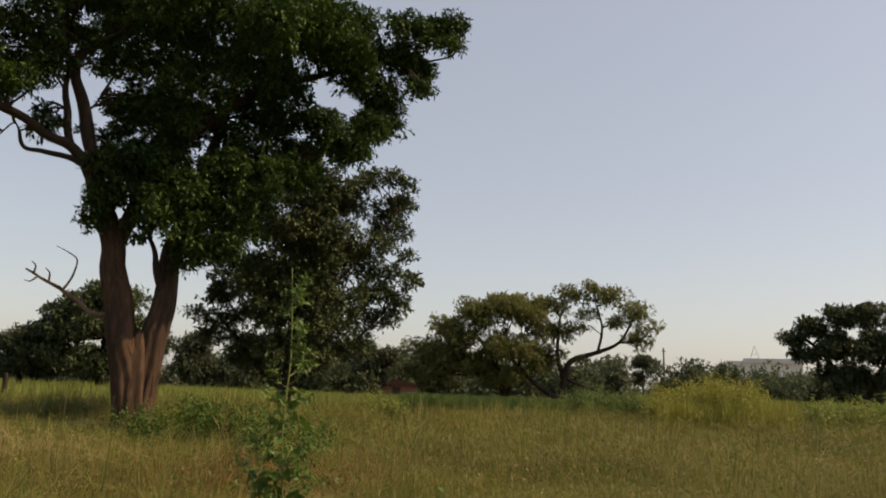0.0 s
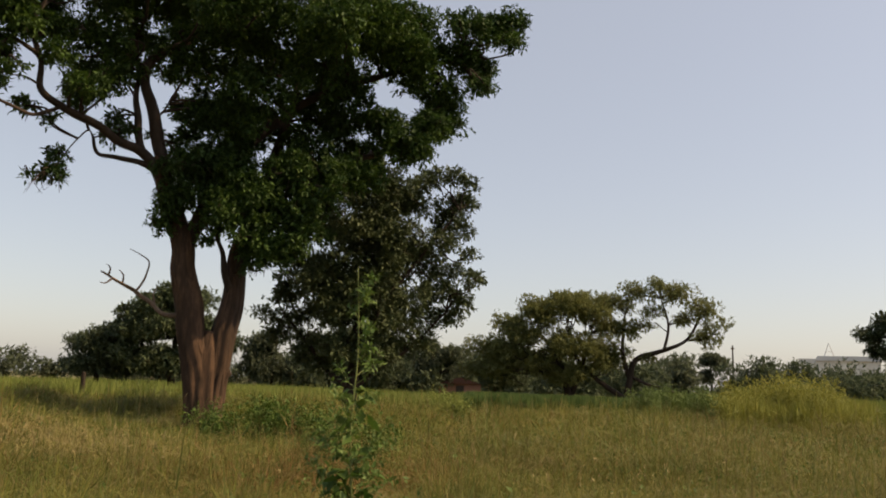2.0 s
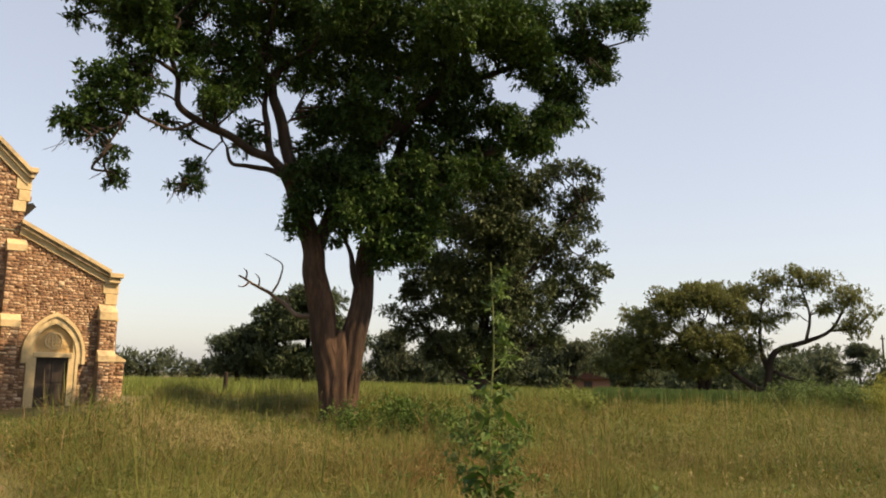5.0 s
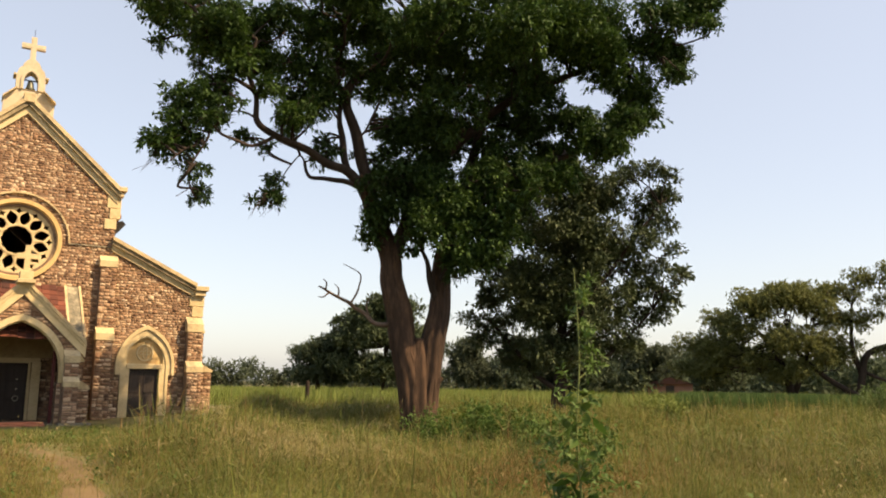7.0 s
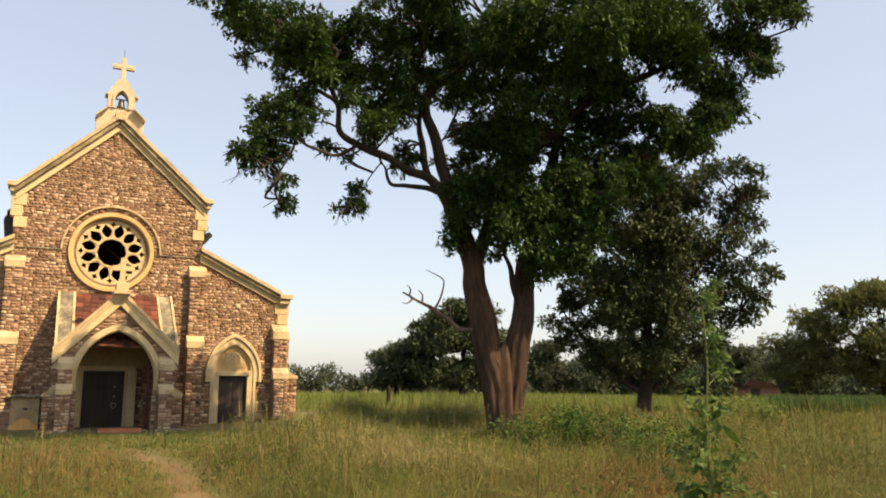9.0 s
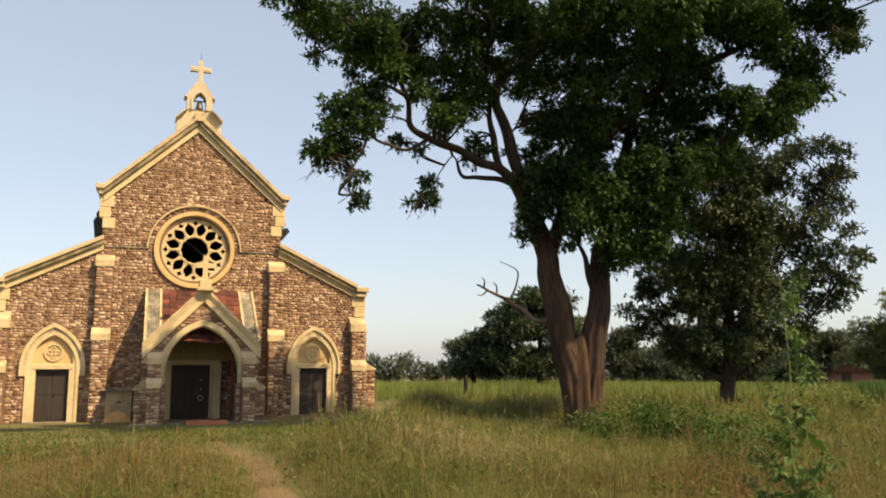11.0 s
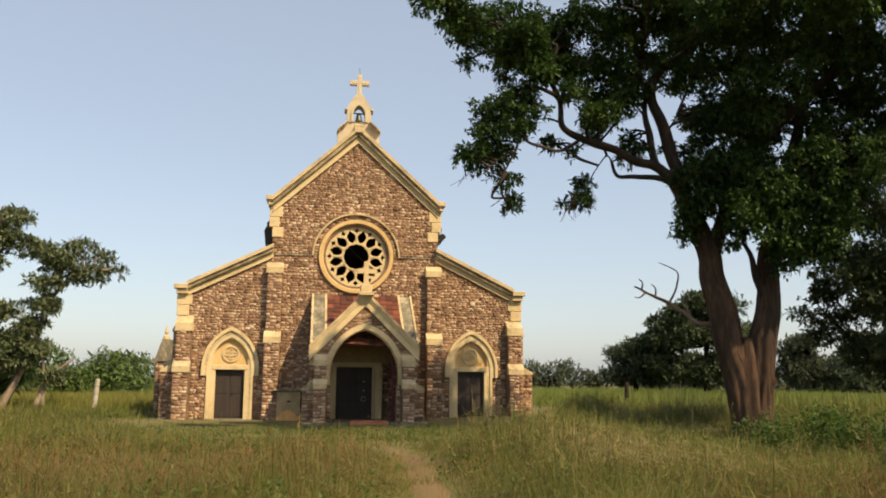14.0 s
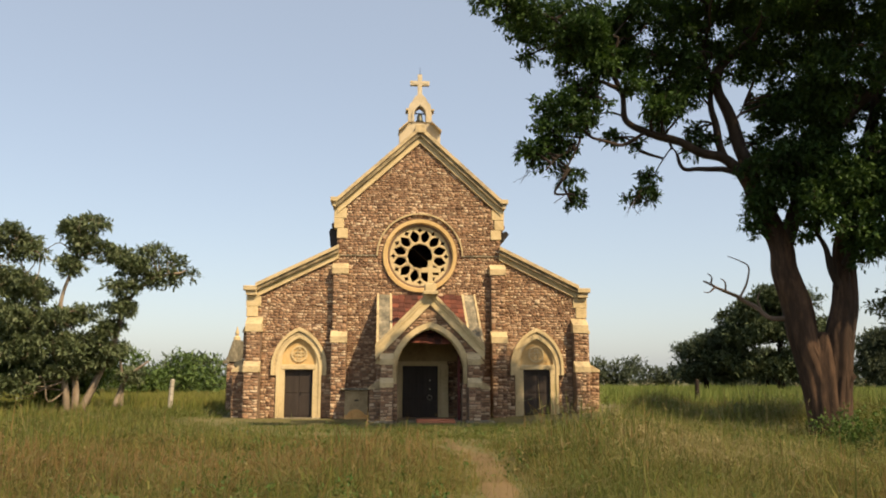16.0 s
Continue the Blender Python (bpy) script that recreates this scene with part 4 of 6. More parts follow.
CLUMPS_L = [(-8.45, 9.44, 0.8), (-9.1, 9.5, 0.35), (-7.6, 8, 0.4), (-7.5, 8.55, 0.4), (-7.9, 11, 0.95), (-7.2, 11.7, 0.75), (-6.6, 10.45, 0.5), (-5.1, 7.75, 0.48), (-4.9, 8.35, 0.35), (-7.9, 13.5, 0.9), (-9, 14.3, 0.9), (-7, 12.9, 0.85), (-6.2, 12.3, 0.65), (-5.8, 13.3, 1), (-4.25, 11.3, 0.8), (-4.1, 10.2, 0.62), (-5.5, 9.75, 0.25), (-3.5, 9.95, 0.42), (-4.4, 12.5, 0.95), (-3.5, 13.5, 1.1), (-1.9, 13.5, 1.1), (-2.3, 12.1, 0.5), (-1.1, 11.7, 0.95), (-1.4, 10.45, 0.5), (-0.9, 9.75, 0.85), (-1.4, 8.75, 0.4), (-0.9, 8.4, 1), (-1.7, 7.4, 0.3), (-1.5, 7.1, 0.45), (-1.6, 6.2, 0.3), (-0.3, 10.8, 1.1), (-0.3, 12.8, 1.2), (-8.2, 10.2, 0.6), (-7.1, 14.5, 0.9), (-5.9, 14.2, 0.9), (-6.5, 13.2, 0.7), (-4.9, 13.9, 0.9), (-4.0, 14.4, 0.9), (-2.9, 11.4, 0.45), (-2.75, 12.7, 0.7), (-1.7, 11.2, 0.5), (-3.4, 11.9, 0.6), (-3.2, 9.3, 0.3), (-4.6, 10.5, 0.6), (-3.4, 10.7, 0.6), (-5.0, 11.2, 0.55), (-5.2, 12.1, 0.7), (-3.5, 9.35, 0.35), (-6.2, 9.95, 0.32), (-6.1, 11.9, 0.5), (-3.6, 11.2, 0.5), (-7.2, 10.0, 0.4), (-9.5, 14.9, 0.8), (-1.3, 9.3, 0.45), (-1.9, 8.0, 0.3)]
CLUMPS_R = [(9.1, 14.6, 0.9), (9.9, 14.9, 0.75), (9.7, 13.8, 0.6), (7.6, 11.6, 0.8), (8.4, 11.9, 0.55), (7.9, 10.9, 0.55), (6.9, 10.3, 0.7), (6.0, 9.5, 0.6), (8.0, 14.2, 0.9), (3, 12.2, 1.6), (3, 9.5, 1.5), (1.7, 6.9, 0.95), (1.6, 5.4, 0.7), (4.1, 11, 1.4), (4.9, 13.4, 1.7), (6.4, 12.4, 1.3), (8.4, 13.4, 1.2), (7.2, 10.9, 1), (6, 9.6, 1.15), (4.3, 8.4, 1.1), (-3.2, 14.7, 1.1), (0.2, 14.8, 1.3), (3.6, 14.8, 1.3), (6.6, 14.6, 1.1), (0.3, 6.6, 0.8), (0.8, 7.6, 1.2), (0.2, 9.6, 1.3), (2.2, 8.2, 1.2), (5, 10.2, 1.1), (7.6, 12.3, 1), (-9.3, 14.7, 0.9), (-7.6, 14.6, 1.2), (9.1, 13.1, 0.7), (-2, 14.2, 1.2), (5.8, 12.7, 0.9), (6.9, 13.5, 0.9), (0.1, 8.3, 1.2), (1.1, 10.6, 1.5), (1.5, 13.4, 1.8)]
FRONT = [(-1.1, 7.3, 0.8), (-0.6, 8.2, 0.9), (1.3, 5.9, 0.8), (0.4, 6.9, 0.85), (-1.65, 6.6, 0.45), (1.9, 5.6, 0.8), (2.6, 6.3, 0.95), (2.9, 7.3, 1), (-0.3, 6.1, 0.5), (3.2, 8.3, 1), (-0.2, 7.2, 0.85), (0.9, 7.1, 0.9), (1.7, 6.6, 0.8), (-1.35, 7, 0.6), (1.4, 5.5, 0.6), (0.1, 6.5, 0.6), (2.2, 5.9, 0.7)]
rnd = random.Random(11)
crown = []
for u, z, r in CLUMPS_L + CLUMPS_R:
    crown.append((*st.at(u, z, rnd.uniform(-1.2, 1.2)), r))
    if -3 < u < 6.2 and r > 1.0 and z > 7.5:
        for v in ((-2.6, 2.6) if z > 11.5 else (2.4,)):
            crown.append((*st.at(u * 0.88 + rnd.uniform(-.4, .4), z + rnd.uniform(-0.4, 0.4), v + rnd.uniform(-.6, .6)), r * 0.85))
crown += [(*st.at(u, z, -0.7), r) for u, z, r in FRONT]
crown += [(x + rnd.uniform(-1, 1) * r * 1.2, y + rnd.uniform(-1, 1) * r * 1.2, z + rnd.uniform(-0.9, 0.5) * r, r * 0.36) for x, y, z, r in list(crown) for _ in range(1) if r < 1.3]
twigs(bm, crown, [L_STEM[3:], R_STEM[3:], *BOUGHS], 0.05)
part("fine_branching", bm, M_BARK_DARK, big_tree, smooth=True, kind="stuff")
foliage("crown", 21, crown, M_NEEM, big_tree, 300, 7, 0.17, 0.072, 0.2, 0.5, 0.4, lumps=17, tuft=(0.22, 0.4), label="dense dark green feathery leaves")
bm = bmesh.new()
D = [st.at(-0.6, 3.42), st.at(-0.99, 3.47), st.at(-1.51, 3.55), st.at(-1.95, 3.94), st.at(-2.33, 4.22), st.at(-2.73, 4.35), st.at(-3.12, 4.62), st.at(-3.35, 4.74)]
limb(bm, D, 0.09, 0.024, 4, 7, 0.3, 0.1)
for pts in ([st.at(-2.27, 4.18), st.at(-2.05, 4.63), st.at(-1.96, 5.1), st.at(-2.26, 5.32), st.at(-2.55, 5.48)],
            [st.at(-2.73, 4.35), st.at(-2.69, 4.67), st.at(-2.81, 4.82)],
            [st.at(-3, 4.53), st.at(-3.17, 4.36), st.at(-3.35, 4.39)],
            [st.at(-1.67, 3.68), st.at(-1.78, 4.07), st.at(-1.67, 4.34)],
            [st.at(-3.12, 4.62), st.at(-3.07, 4.84), st.at(-3.19, 4.95)]):
    limb(bm, pts, 0.036, 0.01, 4, 6, 0.2, 0.06)
part("dead_branch", bm, M_DEADWOOD, big_tree, "bare grey broken branch")
bm = bmesh.new()
for u, z in ((-8.9, 9.0), (-7.6, 8.1), (-4.9, 7.6), (-5.1, 7.5), (-8.6, 9.2), (-4.6, 7.6)):
    for k in range(3):
        limb(bm, [st.at(u, z + 0.3), st.at(u - rnd.uniform(0, 0.4), z - 0.1), st.at(u - rnd.uniform(-0.1, 0.8), z - rnd.uniform(0.3, 0.7))], 0.014, 0.006, 3, 4, 0)
part("bare_growth", bm, M_BARK_DARK, big_tree, kind="stuff")

# the bushy tree behind it
st = Stand(20.45, -8.95)
tree = thing("tree", (st.x, st.y, st.z), "bushy dark green tree with low spreading crown", "tree")
STEM = [st.at(0, 0), st.at(-0.05, 0.9), st.at(0.1, 2.2), st.at(0.2, 4.5), st.at(0.5, 7.2), st.at(1.0, 9.5)]
OUT = [[st.at(0, 1.3), st.at(-1.0, 2.3), st.at(-2.3, 3.6), st.at(-3.0, 4.4)], [st.at(0.05, 1.4), st.at(1.2, 2.3), st.at(2.6, 3.3), st.at(4.0, 4.8)],
       [st.at(0.15, 2.6), st.at(1.4, 5.0, -0.6), st.at(3.0, 7.4, -0.6), st.at(4.4, 9.2, -0.4)], [st.at(0.15, 2.4), st.at(-0.6, 5.0, 0.8), st.at(-0.9, 7.8, 1.0)],
       [st.at(0.1, 2.0), st.at(0.6, 3.4, -1.6), st.at(1.0, 4.6, -2.4)]]
bm = bmesh.new()
limb(bm, STEM, 0.36, 0.08, 5, 12, 0.2)
for pts in OUT:
    bent = [Vector(p) + Vector((rnd.gauss(0, 0.14), rnd.gauss(0, 0.14), rnd.gauss(0, 0.14))) * (0 < i < len(pts)) for i, p in enumerate(smooth_line(pts, 2))]
    limb(bm, bent, 0.13, 0.03, 4, 8, 0.15)
TREE2 = [(-3.3, 5.2, 0.8), (-3.1, 3.6, 0.85), (-3.9, 4.4, 0.6), (-2.2, 2.7, 0.7), (2.9, 10.5, 0.8), (4.0, 10.6, 0.7), (4.7, 9.9, 0.6), (2.4, 9.6, 0.9), (4.5, 8.4, 0.7), (5.2, 6.3, 0.45), (4.6, 5.1, 0.6), (3.7, 9.1, 0.8), (4.9, 7.3, 0.5), (4.2, 6.6, 0.7), (-0.9, 2.9, 1.1), (-2.4, 4.4, 0.9), (1.2, 2.9, 1.1), (2.9, 3.4, 0.9), (-1.6, 6.4, 1.2), (0.2, 5.0, 1.5), (2.2, 5.2, 1.3), (4.2, 5.4, 0.95), (5.1, 6.2, 0.5), (1.7, 7.5, 1.4),
         (-0.3, 7.8, 1.3), (3.5, 7.7, 1.1), (4.5, 9.5, 0.9), (2.7, 9.8, 1.2), (0.9, 10.1, 1.3), (4.8, 10.4, 0.5), (3.2, 10.8, 0.7), (-3.1, 4.2, 0.6), (3.4, 6.3, 0.7), (-1.9, 3.4, 0.9), (1.9, 4.0, 1.1), (-2.6, 8.6, 1.2), (-1.2, 10.2, 1.2), (-2.4, 5.6, 1.2), (-2.9, 6.8, 1.0), (-1.0, 4.6, 1.3), (2.4, 7.0, 1.1), (1.2, 6.2, 1.3), (0.9, 8.8, 1.2), (3.0, 4.6, 1.0), (2.2, 3.2, 0.8), (3.7, 4.5, 0.75), (3.9, 8.4, 0.8), (3.1, 5.6, 0.9), (4.5, 4.6, 0.5), (3.4, 7.0, 0.8), (-1.4, 2.4, 0.8), (0.9, 2.3, 0.8)]
crown = [(*st.at(u, z, rnd.uniform(-0.8, 0.8)), r) for u, z, r in TREE2]
crown += [(*st.at(u * 0.6, z, v), r * 0.95) for u, z, r in TREE2 for v in (-1.9, 1.9) if r > 1.0]
twigs(bm, crown, [STEM[2:], *OUT], 0.035)
part("trunk", bm, M_BARK_DARK, tree, "short dark trunk", smooth=True)
foliage("crown", 22, crown, M_DARKLEAF, tree, 210, 5, 0.2, 0.092, 0.24, 0.35, 0.1, lumps=13, tuft=(0.22, 0.42), label="dull dark green leaves")


def far_tree(x, y, label, clumps, trunks, mat, seed, bark=M_BARK_DARK, density=90, leaf=0.34, gap=0.2, name="tree", twig=0.05, flat=0.85, leaves=5, depth=1.0, subs=2, droop=0.2):
    """A tree given by its clumps (u, z, r) and limbs [(u, z), ...]."""
    s = Stand(x, y)
    ob = thing(name, (s.x, s.y, s.z), label, name if name == "tree" else "shrub")
    r = random.Random(seed)
    body = bmesh.new()
    lines = []
    for pts, r0, r1 in trunks:
        lines.append([s.at(u, z, r.uniform(-0.2, 0.2) * i) for i, (u, z) in enumerate(pts)])
        limb(body, lines[-1], r0, r1, 4, 8, 0.15)
    spots = []
    for u, z, rad in clumps:
        spots.append((*s.at(u, z, r.uniform(-0.5, 0.5) * rad), rad))
        if depth:
            for v in (-1, 1):
                spots.append((*s.at(u * 0.8 + r.uniform(-.5, .5), z - 0.1 * rad, v * depth * rad * 1.2), rad * 0.85))
    twigs(body, spots, lines, twig, r, subs)
    part("trunk", body, bark, ob, smooth=True)
    foliage("crown", seed, spots, mat, ob, density * 1.2, leaves, leaf * 0.88, leaf * 0.5, leaf * 1.1, gap + 0.1, droop, flat, lumps=8, tuft=(leaf * 1.8, leaf * 3.6) if leaf > 0.25 else (leaf * 1.2, leaf * 2.4), far=True)
    return ob


# spreading twin trees across the field
far_tree(58.2, 8.4, "wide olive-green tree with a low domed crown", [(-7.5, 5.2, 1.6), (-5.2, 7.4, 1.6), (-2.8, 8.9, 1.6), (-0.2, 9.5, 1.5), (2.3, 9.5, 1.5), (4.3, 9.6, 1.2), (-6.2, 3.4, 1.6), (-8.3, 3.0, 1.5), (-7.0, 3.6, 1.8), (-6.0, 4.8, 2.0), (-4.4, 6.4, 2.3), (-1.8, 8.2, 2.3), (0.8, 9.0, 2.2), (3.0, 8.6, 2.1), (-2.6, 4.0, 2.2), (0.4, 5.6, 2.6), (3.2, 5.4, 2.2), (1.6, 3.2, 1.8), (-0.4, 2.8, 1.7), (4.6, 4.0, 1.4), (4.6, 7.2, 1.5)],
         [([(0.6, 0), (0.4, 2), (-0.5, 4.5), (-2, 6.4)], 0.4, 0.12), ([(0.6, 0.6), (1.6, 3), (2.6, 6.6)], 0.3, 0.1), ([(5.8, 0.7), (3.4, 2.2), (1.4, 4.2), (0.6, 6.4)], 0.28, 0.1)], M_OLIVE, 31, density=85, leaf=0.26, gap=0.25)
far_tree(63.4, 1.6, "airy spreading tree with bare crooked limbs showing", [(-1.4, 10.2, 1.1), (1.2, 9.9, 1.1), (3.2, 8.2, 1.0), (5.0, 6.6, 0.8), (-1.6, 7.4, 1.1), (4.6, 8.6, 1.0), (-3.9, 9.3, 1.5), (-2.4, 10.6, 1.5), (0.0, 11.0, 1.4), (2.2, 10.5, 1.5), (4.0, 9.3, 1.5), (5.4, 7.6, 1.1), (-3.2, 7.0, 1.5), (-0.4, 8.6, 1.1), (3.8, 6.6, 1.0), (1.8, 7.9, 0.9), (-4.0, 5.0, 1.4), (-1.0, 4.5, 0.7), (4.6, 5.9, 0.8)],
         [([(-3.0, 0), (-2.6, 2.4), (-2.0, 4.3), (0.4, 5.2), (2.4, 6.2), (3.6, 8.4)], 0.36, 0.08), ([(-2.6, 2.6), (-3.2, 5.0), (-3.0, 8.4)], 0.26, 0.08), ([(0.4, 5.2), (0.8, 7.4), (0.2, 9.8)], 0.15, 0.06),
          ([(2.2, 6.1), (4.0, 6.3), (5.2, 7.4)], 0.12, 0.05), ([(-2.5, 2.8), (-1.2, 2.2), (0.2, 1.9), (1.2, 1.5)], 0.16, 0.06)], M_OLIVE, 32, density=52, leaf=0.26, gap=0.12, depth=0.7, droop=0.35)
far_tree(62.0, 20.0, "small dark green field tree", [(-0.8, 3.4, 1.7), (1.0, 4.4, 1.8), (0.0, 2.4, 1.8), (2.4, 2.6, 1.6)], [([(0, 0), (0.1, 1.5), (0.4, 3.5)], 0.25, 0.1)], M_FARLEAF, 33)
far_tree(56.5, -21.5, "dark flat-topped thorn tree", [(-3.4, 5.6, 0.9), (-2.2, 6.4, 1.2), (-0.4, 7.1, 1.3), (1.6, 7.2, 1.3), (3.6, 6.8, 1.3), (5.6, 6.2, 1.2), (-2.6, 4.6, 1.0), (-0.8, 5.2, 1.6), (1.6, 5.2, 1.8), (4.2, 4.6, 1.6), (0.4, 3.2, 1.6), (3.0, 3.0, 1.6), (-1.4, 3.4, 1.0)],
         [([(0.6, 0), (0.2, 2.0), (-1.6, 4.8), (-3.0, 6)], 0.25, 0.06), ([(0.6, 0), (1.6, 3), (3.4, 6)], 0.25, 0.08)], M_ACACIA, 34, density=190, leaf=0.22, gap=0.2, leaves=6)
# round trees beyond the field
far_tree(34.2, 34.9, "tall round dark green tree beyond the field", [(-5.2, 5.8, 1.4), (-4.2, 7.2, 1.5), (-1.6, 8.2, 1.4), (0.5, 7.9, 1.4), (-5.6, 3.6, 1.6), (-2.4, 8.2, 1.7), (-0.4, 9.2, 1.7), (2.0, 8.6, 1.9), (-3.4, 5.6, 1.9), (-1.0, 6.4, 2.2), (1.8, 5.8, 2.3), (3.8, 6.2, 1.9), (-3.2, 3.0, 1.9), (0.0, 3.2, 2.2), (3.2, 3.0, 2.1)],
         [([(0, 0), (0, 3), (0.2, 7)], 0.4, 0.15)], M_DARKLEAF, 35, density=80, leaf=0.38)
far_tree(29.3, 39.8, "round green tree beside a taller one", [(-1.6, 4.4, 1.5), (0.2, 5.0, 1.6), (1.8, 4.6, 1.5), (-1.8, 2.4, 1.6), (0.4, 2.8, 1.8), (2.2, 2.4, 1.6)], [([(0, 0), (0, 2), (0.1, 4)], 0.3, 0.12)], M_FARLEAF, 36, leaf=0.38)
rr = random.Random(8)
# Far trees whose leaf colours carry the haze of distance.
for x, y, h, w, m in ((56, 52, 7.5, 5, M_HAZELEAF), (62, 48, 9.5, 4.5, M_HAZELEAF), (67, 47, 8.5, 5, M_HAZELEAF), (70, 45, 8.0, 4, M_FARLEAF), (75, 40, 6, 4, M_FARLEAF), (72, 38, 7.5, 4, M_HAZELEAF),
                      (128, 30, 8.4, 3.5, M_HAZELEAF), (131, 21, 5.5, 4, M_FARLEAF), (50, 58, 7, 5, M_FARLEAF), (46, 62, 6, 5, M_HAZELEAF)):
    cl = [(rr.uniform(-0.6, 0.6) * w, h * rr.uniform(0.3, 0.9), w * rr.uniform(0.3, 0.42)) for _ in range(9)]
    far_tree(x, y, "hazy grey-green tree far across the field" if m is M_HAZELEAF else "green tree far across the field", cl, [([(0, 0), (0.1, h * 0.3), (0, h * 0.7)], 0.25, 0.1)], m, int(x * 7 + y), density=60, leaf=0.42, leaves=4, subs=1, depth=0.7)
# the tree on the far side of the church, and thicket beside it
far_tree(-16.9, 6.2, "leaning tree with pale trunks and a broken crown of broad leaves", [(-4.9, 8.2, 0.9), (-3.6, 8.8, 1.0), (-2.6, 8.0, 0.8), (-4.4, 6.6, 1.2), (-2.6, 6.2, 1.3), (-0.6, 9.4, 0.85), (0.3, 9.7, 0.8), (0.0, 8.6, 0.85), (-0.6, 7.4, 0.8),
          (-3.4, 4.8, 1.4), (-1.4, 4.8, 1.3), (-4.4, 3.2, 1.3), (-2.4, 3.2, 1.4), (-0.6, 3.2, 1.1), (1.6, 8.1, 0.9), (2.6, 7.6, 0.9), (3.6, 8.4, 0.7), (4.6, 7.9, 0.6), (4.0, 7.0, 0.7), (5.2, 7.2, 0.5), (2.4, 6.4, 0.8), (2.0, 5.4, 0.8), (1.6, 4.2, 0.9), (1.8, 3.2, 0.8), (0.4, 2.2, 0.6), (-2.6, 1.6, 1.1), (-4.6, 1.5, 1.2), (1.1, 2.6, 0.7), (-0.9, 2.2, 0.9), (2.9, 1.9, 0.6), (-1.2, 3.9, 1.0), (0.6, 3.6, 0.9), (0.2, 5.0, 0.8)],
         [([(-0.3, 0), (-0.5, 1.6), (-1.2, 3.4), (-2.2, 6.0)], 0.2, 0.08), ([(0.05, 0), (0, 1.6), (-0.7, 3.4), (-0.9, 5.6), (-0.3, 7.8)], 0.2, 0.06), ([(0.3, 0), (1.0, 1.7), (1.7, 3.6), (2.2, 5.6), (3.4, 6.9), (4.7, 7.2)], 0.2, 0.06), ([(1.9, 0.3), (2.4, 1.7), (3.4, 2.6)], 0.15, 0.04), ([(2.2, 0.3), (2.2, 1.5), (2.0, 2.8)], 0.14, 0.05)],
         M_BROAD, 41, M_BARK_PALE, density=165, leaf=0.24, gap=0.16, depth=0.5, leaves=5, twig=0.035)
for x, y, h, w in ((-22.5, 8.0, 5.2, 3.4), (-26.5, 6.5, 5.6, 4.2), (-19.5, 12.0, 3.6, 3.2), (-30, 10, 5.5, 4.5)):
    cl = [(rr.uniform(-0.7, 0.7) * w, h * rr.uniform(0.15, 0.85), w * rr.uniform(0.3, 0.42)) for _ in range(12)]
    far_tree(x, y, "dense green thicket beside the field", cl, [([(0, 0), (0.1, h * 0.3), (0, h * 0.6)], 0.12, 0.05)], M_HEDGE, int(-x * 9), density=75, leaf=0.26, leaves=5, name="shrub", subs=1, depth=0.8)


def woodland(name, label, spots, mat, seed, leaf, density):
    rng = np.random.default_rng(seed)
    cl = []
    for x, y, h, w in spots:
        z0 = float(ground_height(x, y))
        for _ in range(8):
            a, q = rng.uniform(0, 6.28), rng.uniform(0, 0.6) * w
            cl.append((x + math.cos(a) * q, y + math.sin(a) * q, z0 + h * rng.uniform(0.12, 0.82), w * rng.uniform(0.28, 0.42)))
    p, d = clump_points(rng, cl, density * 1.4, 0.3)
    v, t = sprays(rng, p, d, 4, leaf * 0.85, leaf * 0.5, leaf * 1.3, 0.2, True)
    return link_mesh(name, arrays_mesh(name, v, t), mat, None, label, "woodland", "stuff")


# tree lines near the horizon: bearing in degrees from +y towards +x
def belt(b0, b1, dist, h, n, seed):
    r = random.Random(seed)
    return [(EYE.x + math.sin(radians(b)) * q, EYE.y + math.cos(radians(b)) * q, h * r.uniform(0.6, 1.25), h * r.uniform(0.5, 0.9))
            for b, q in ((b0 + (b1 - b0) * (i + r.uniform(-.3, .3)) / n, dist * r.uniform(0.9, 1.12)) for i in range(n))]


woodland("distant_woods", "hazy line of low trees on the horizon", belt(14, 34, 165, 5.0, 26, 1) + belt(33, 62, 135, 7.0, 34, 2), M_HAZELEAF, 51, 0.9, 12)
woodland("distant_woods", "dark low trees along the field edge", belt(35, 60, 112, 5.5, 26, 3), M_FARLEAF, 52, 0.7, 15)
woodland("distant_woods", "green bushes behind the church", belt(-34, -10, 92, 4.2, 34, 4), M_HEDGE, 53, 0.5, 22)
woodland("distant_woods", "hazy trees behind the church", belt(-40, 12, 150, 6.0, 40, 5), M_HAZELEAF, 54, 0.9, 13)
woodland("distant_woods", "low scrub on the open horizon", belt(60, 125, 230, 3.8, 60, 6), M_HAZELEAF, 55, 1.0, 12)
woodland("distant_woods", "low hazy scrub before the far shed", belt(64, 80, 125, 6.0, 40, 7), M_FARLEAF, 56, 0.6, 16)

# ---- things in the field ----
def on_ground(bearing, dist):
    x, y = EYE.x + math.sin(radians(bearing)) * dist, EYE.y + math.cos(radians(bearing)) * dist
    return x, y, float(ground_height(x, y))


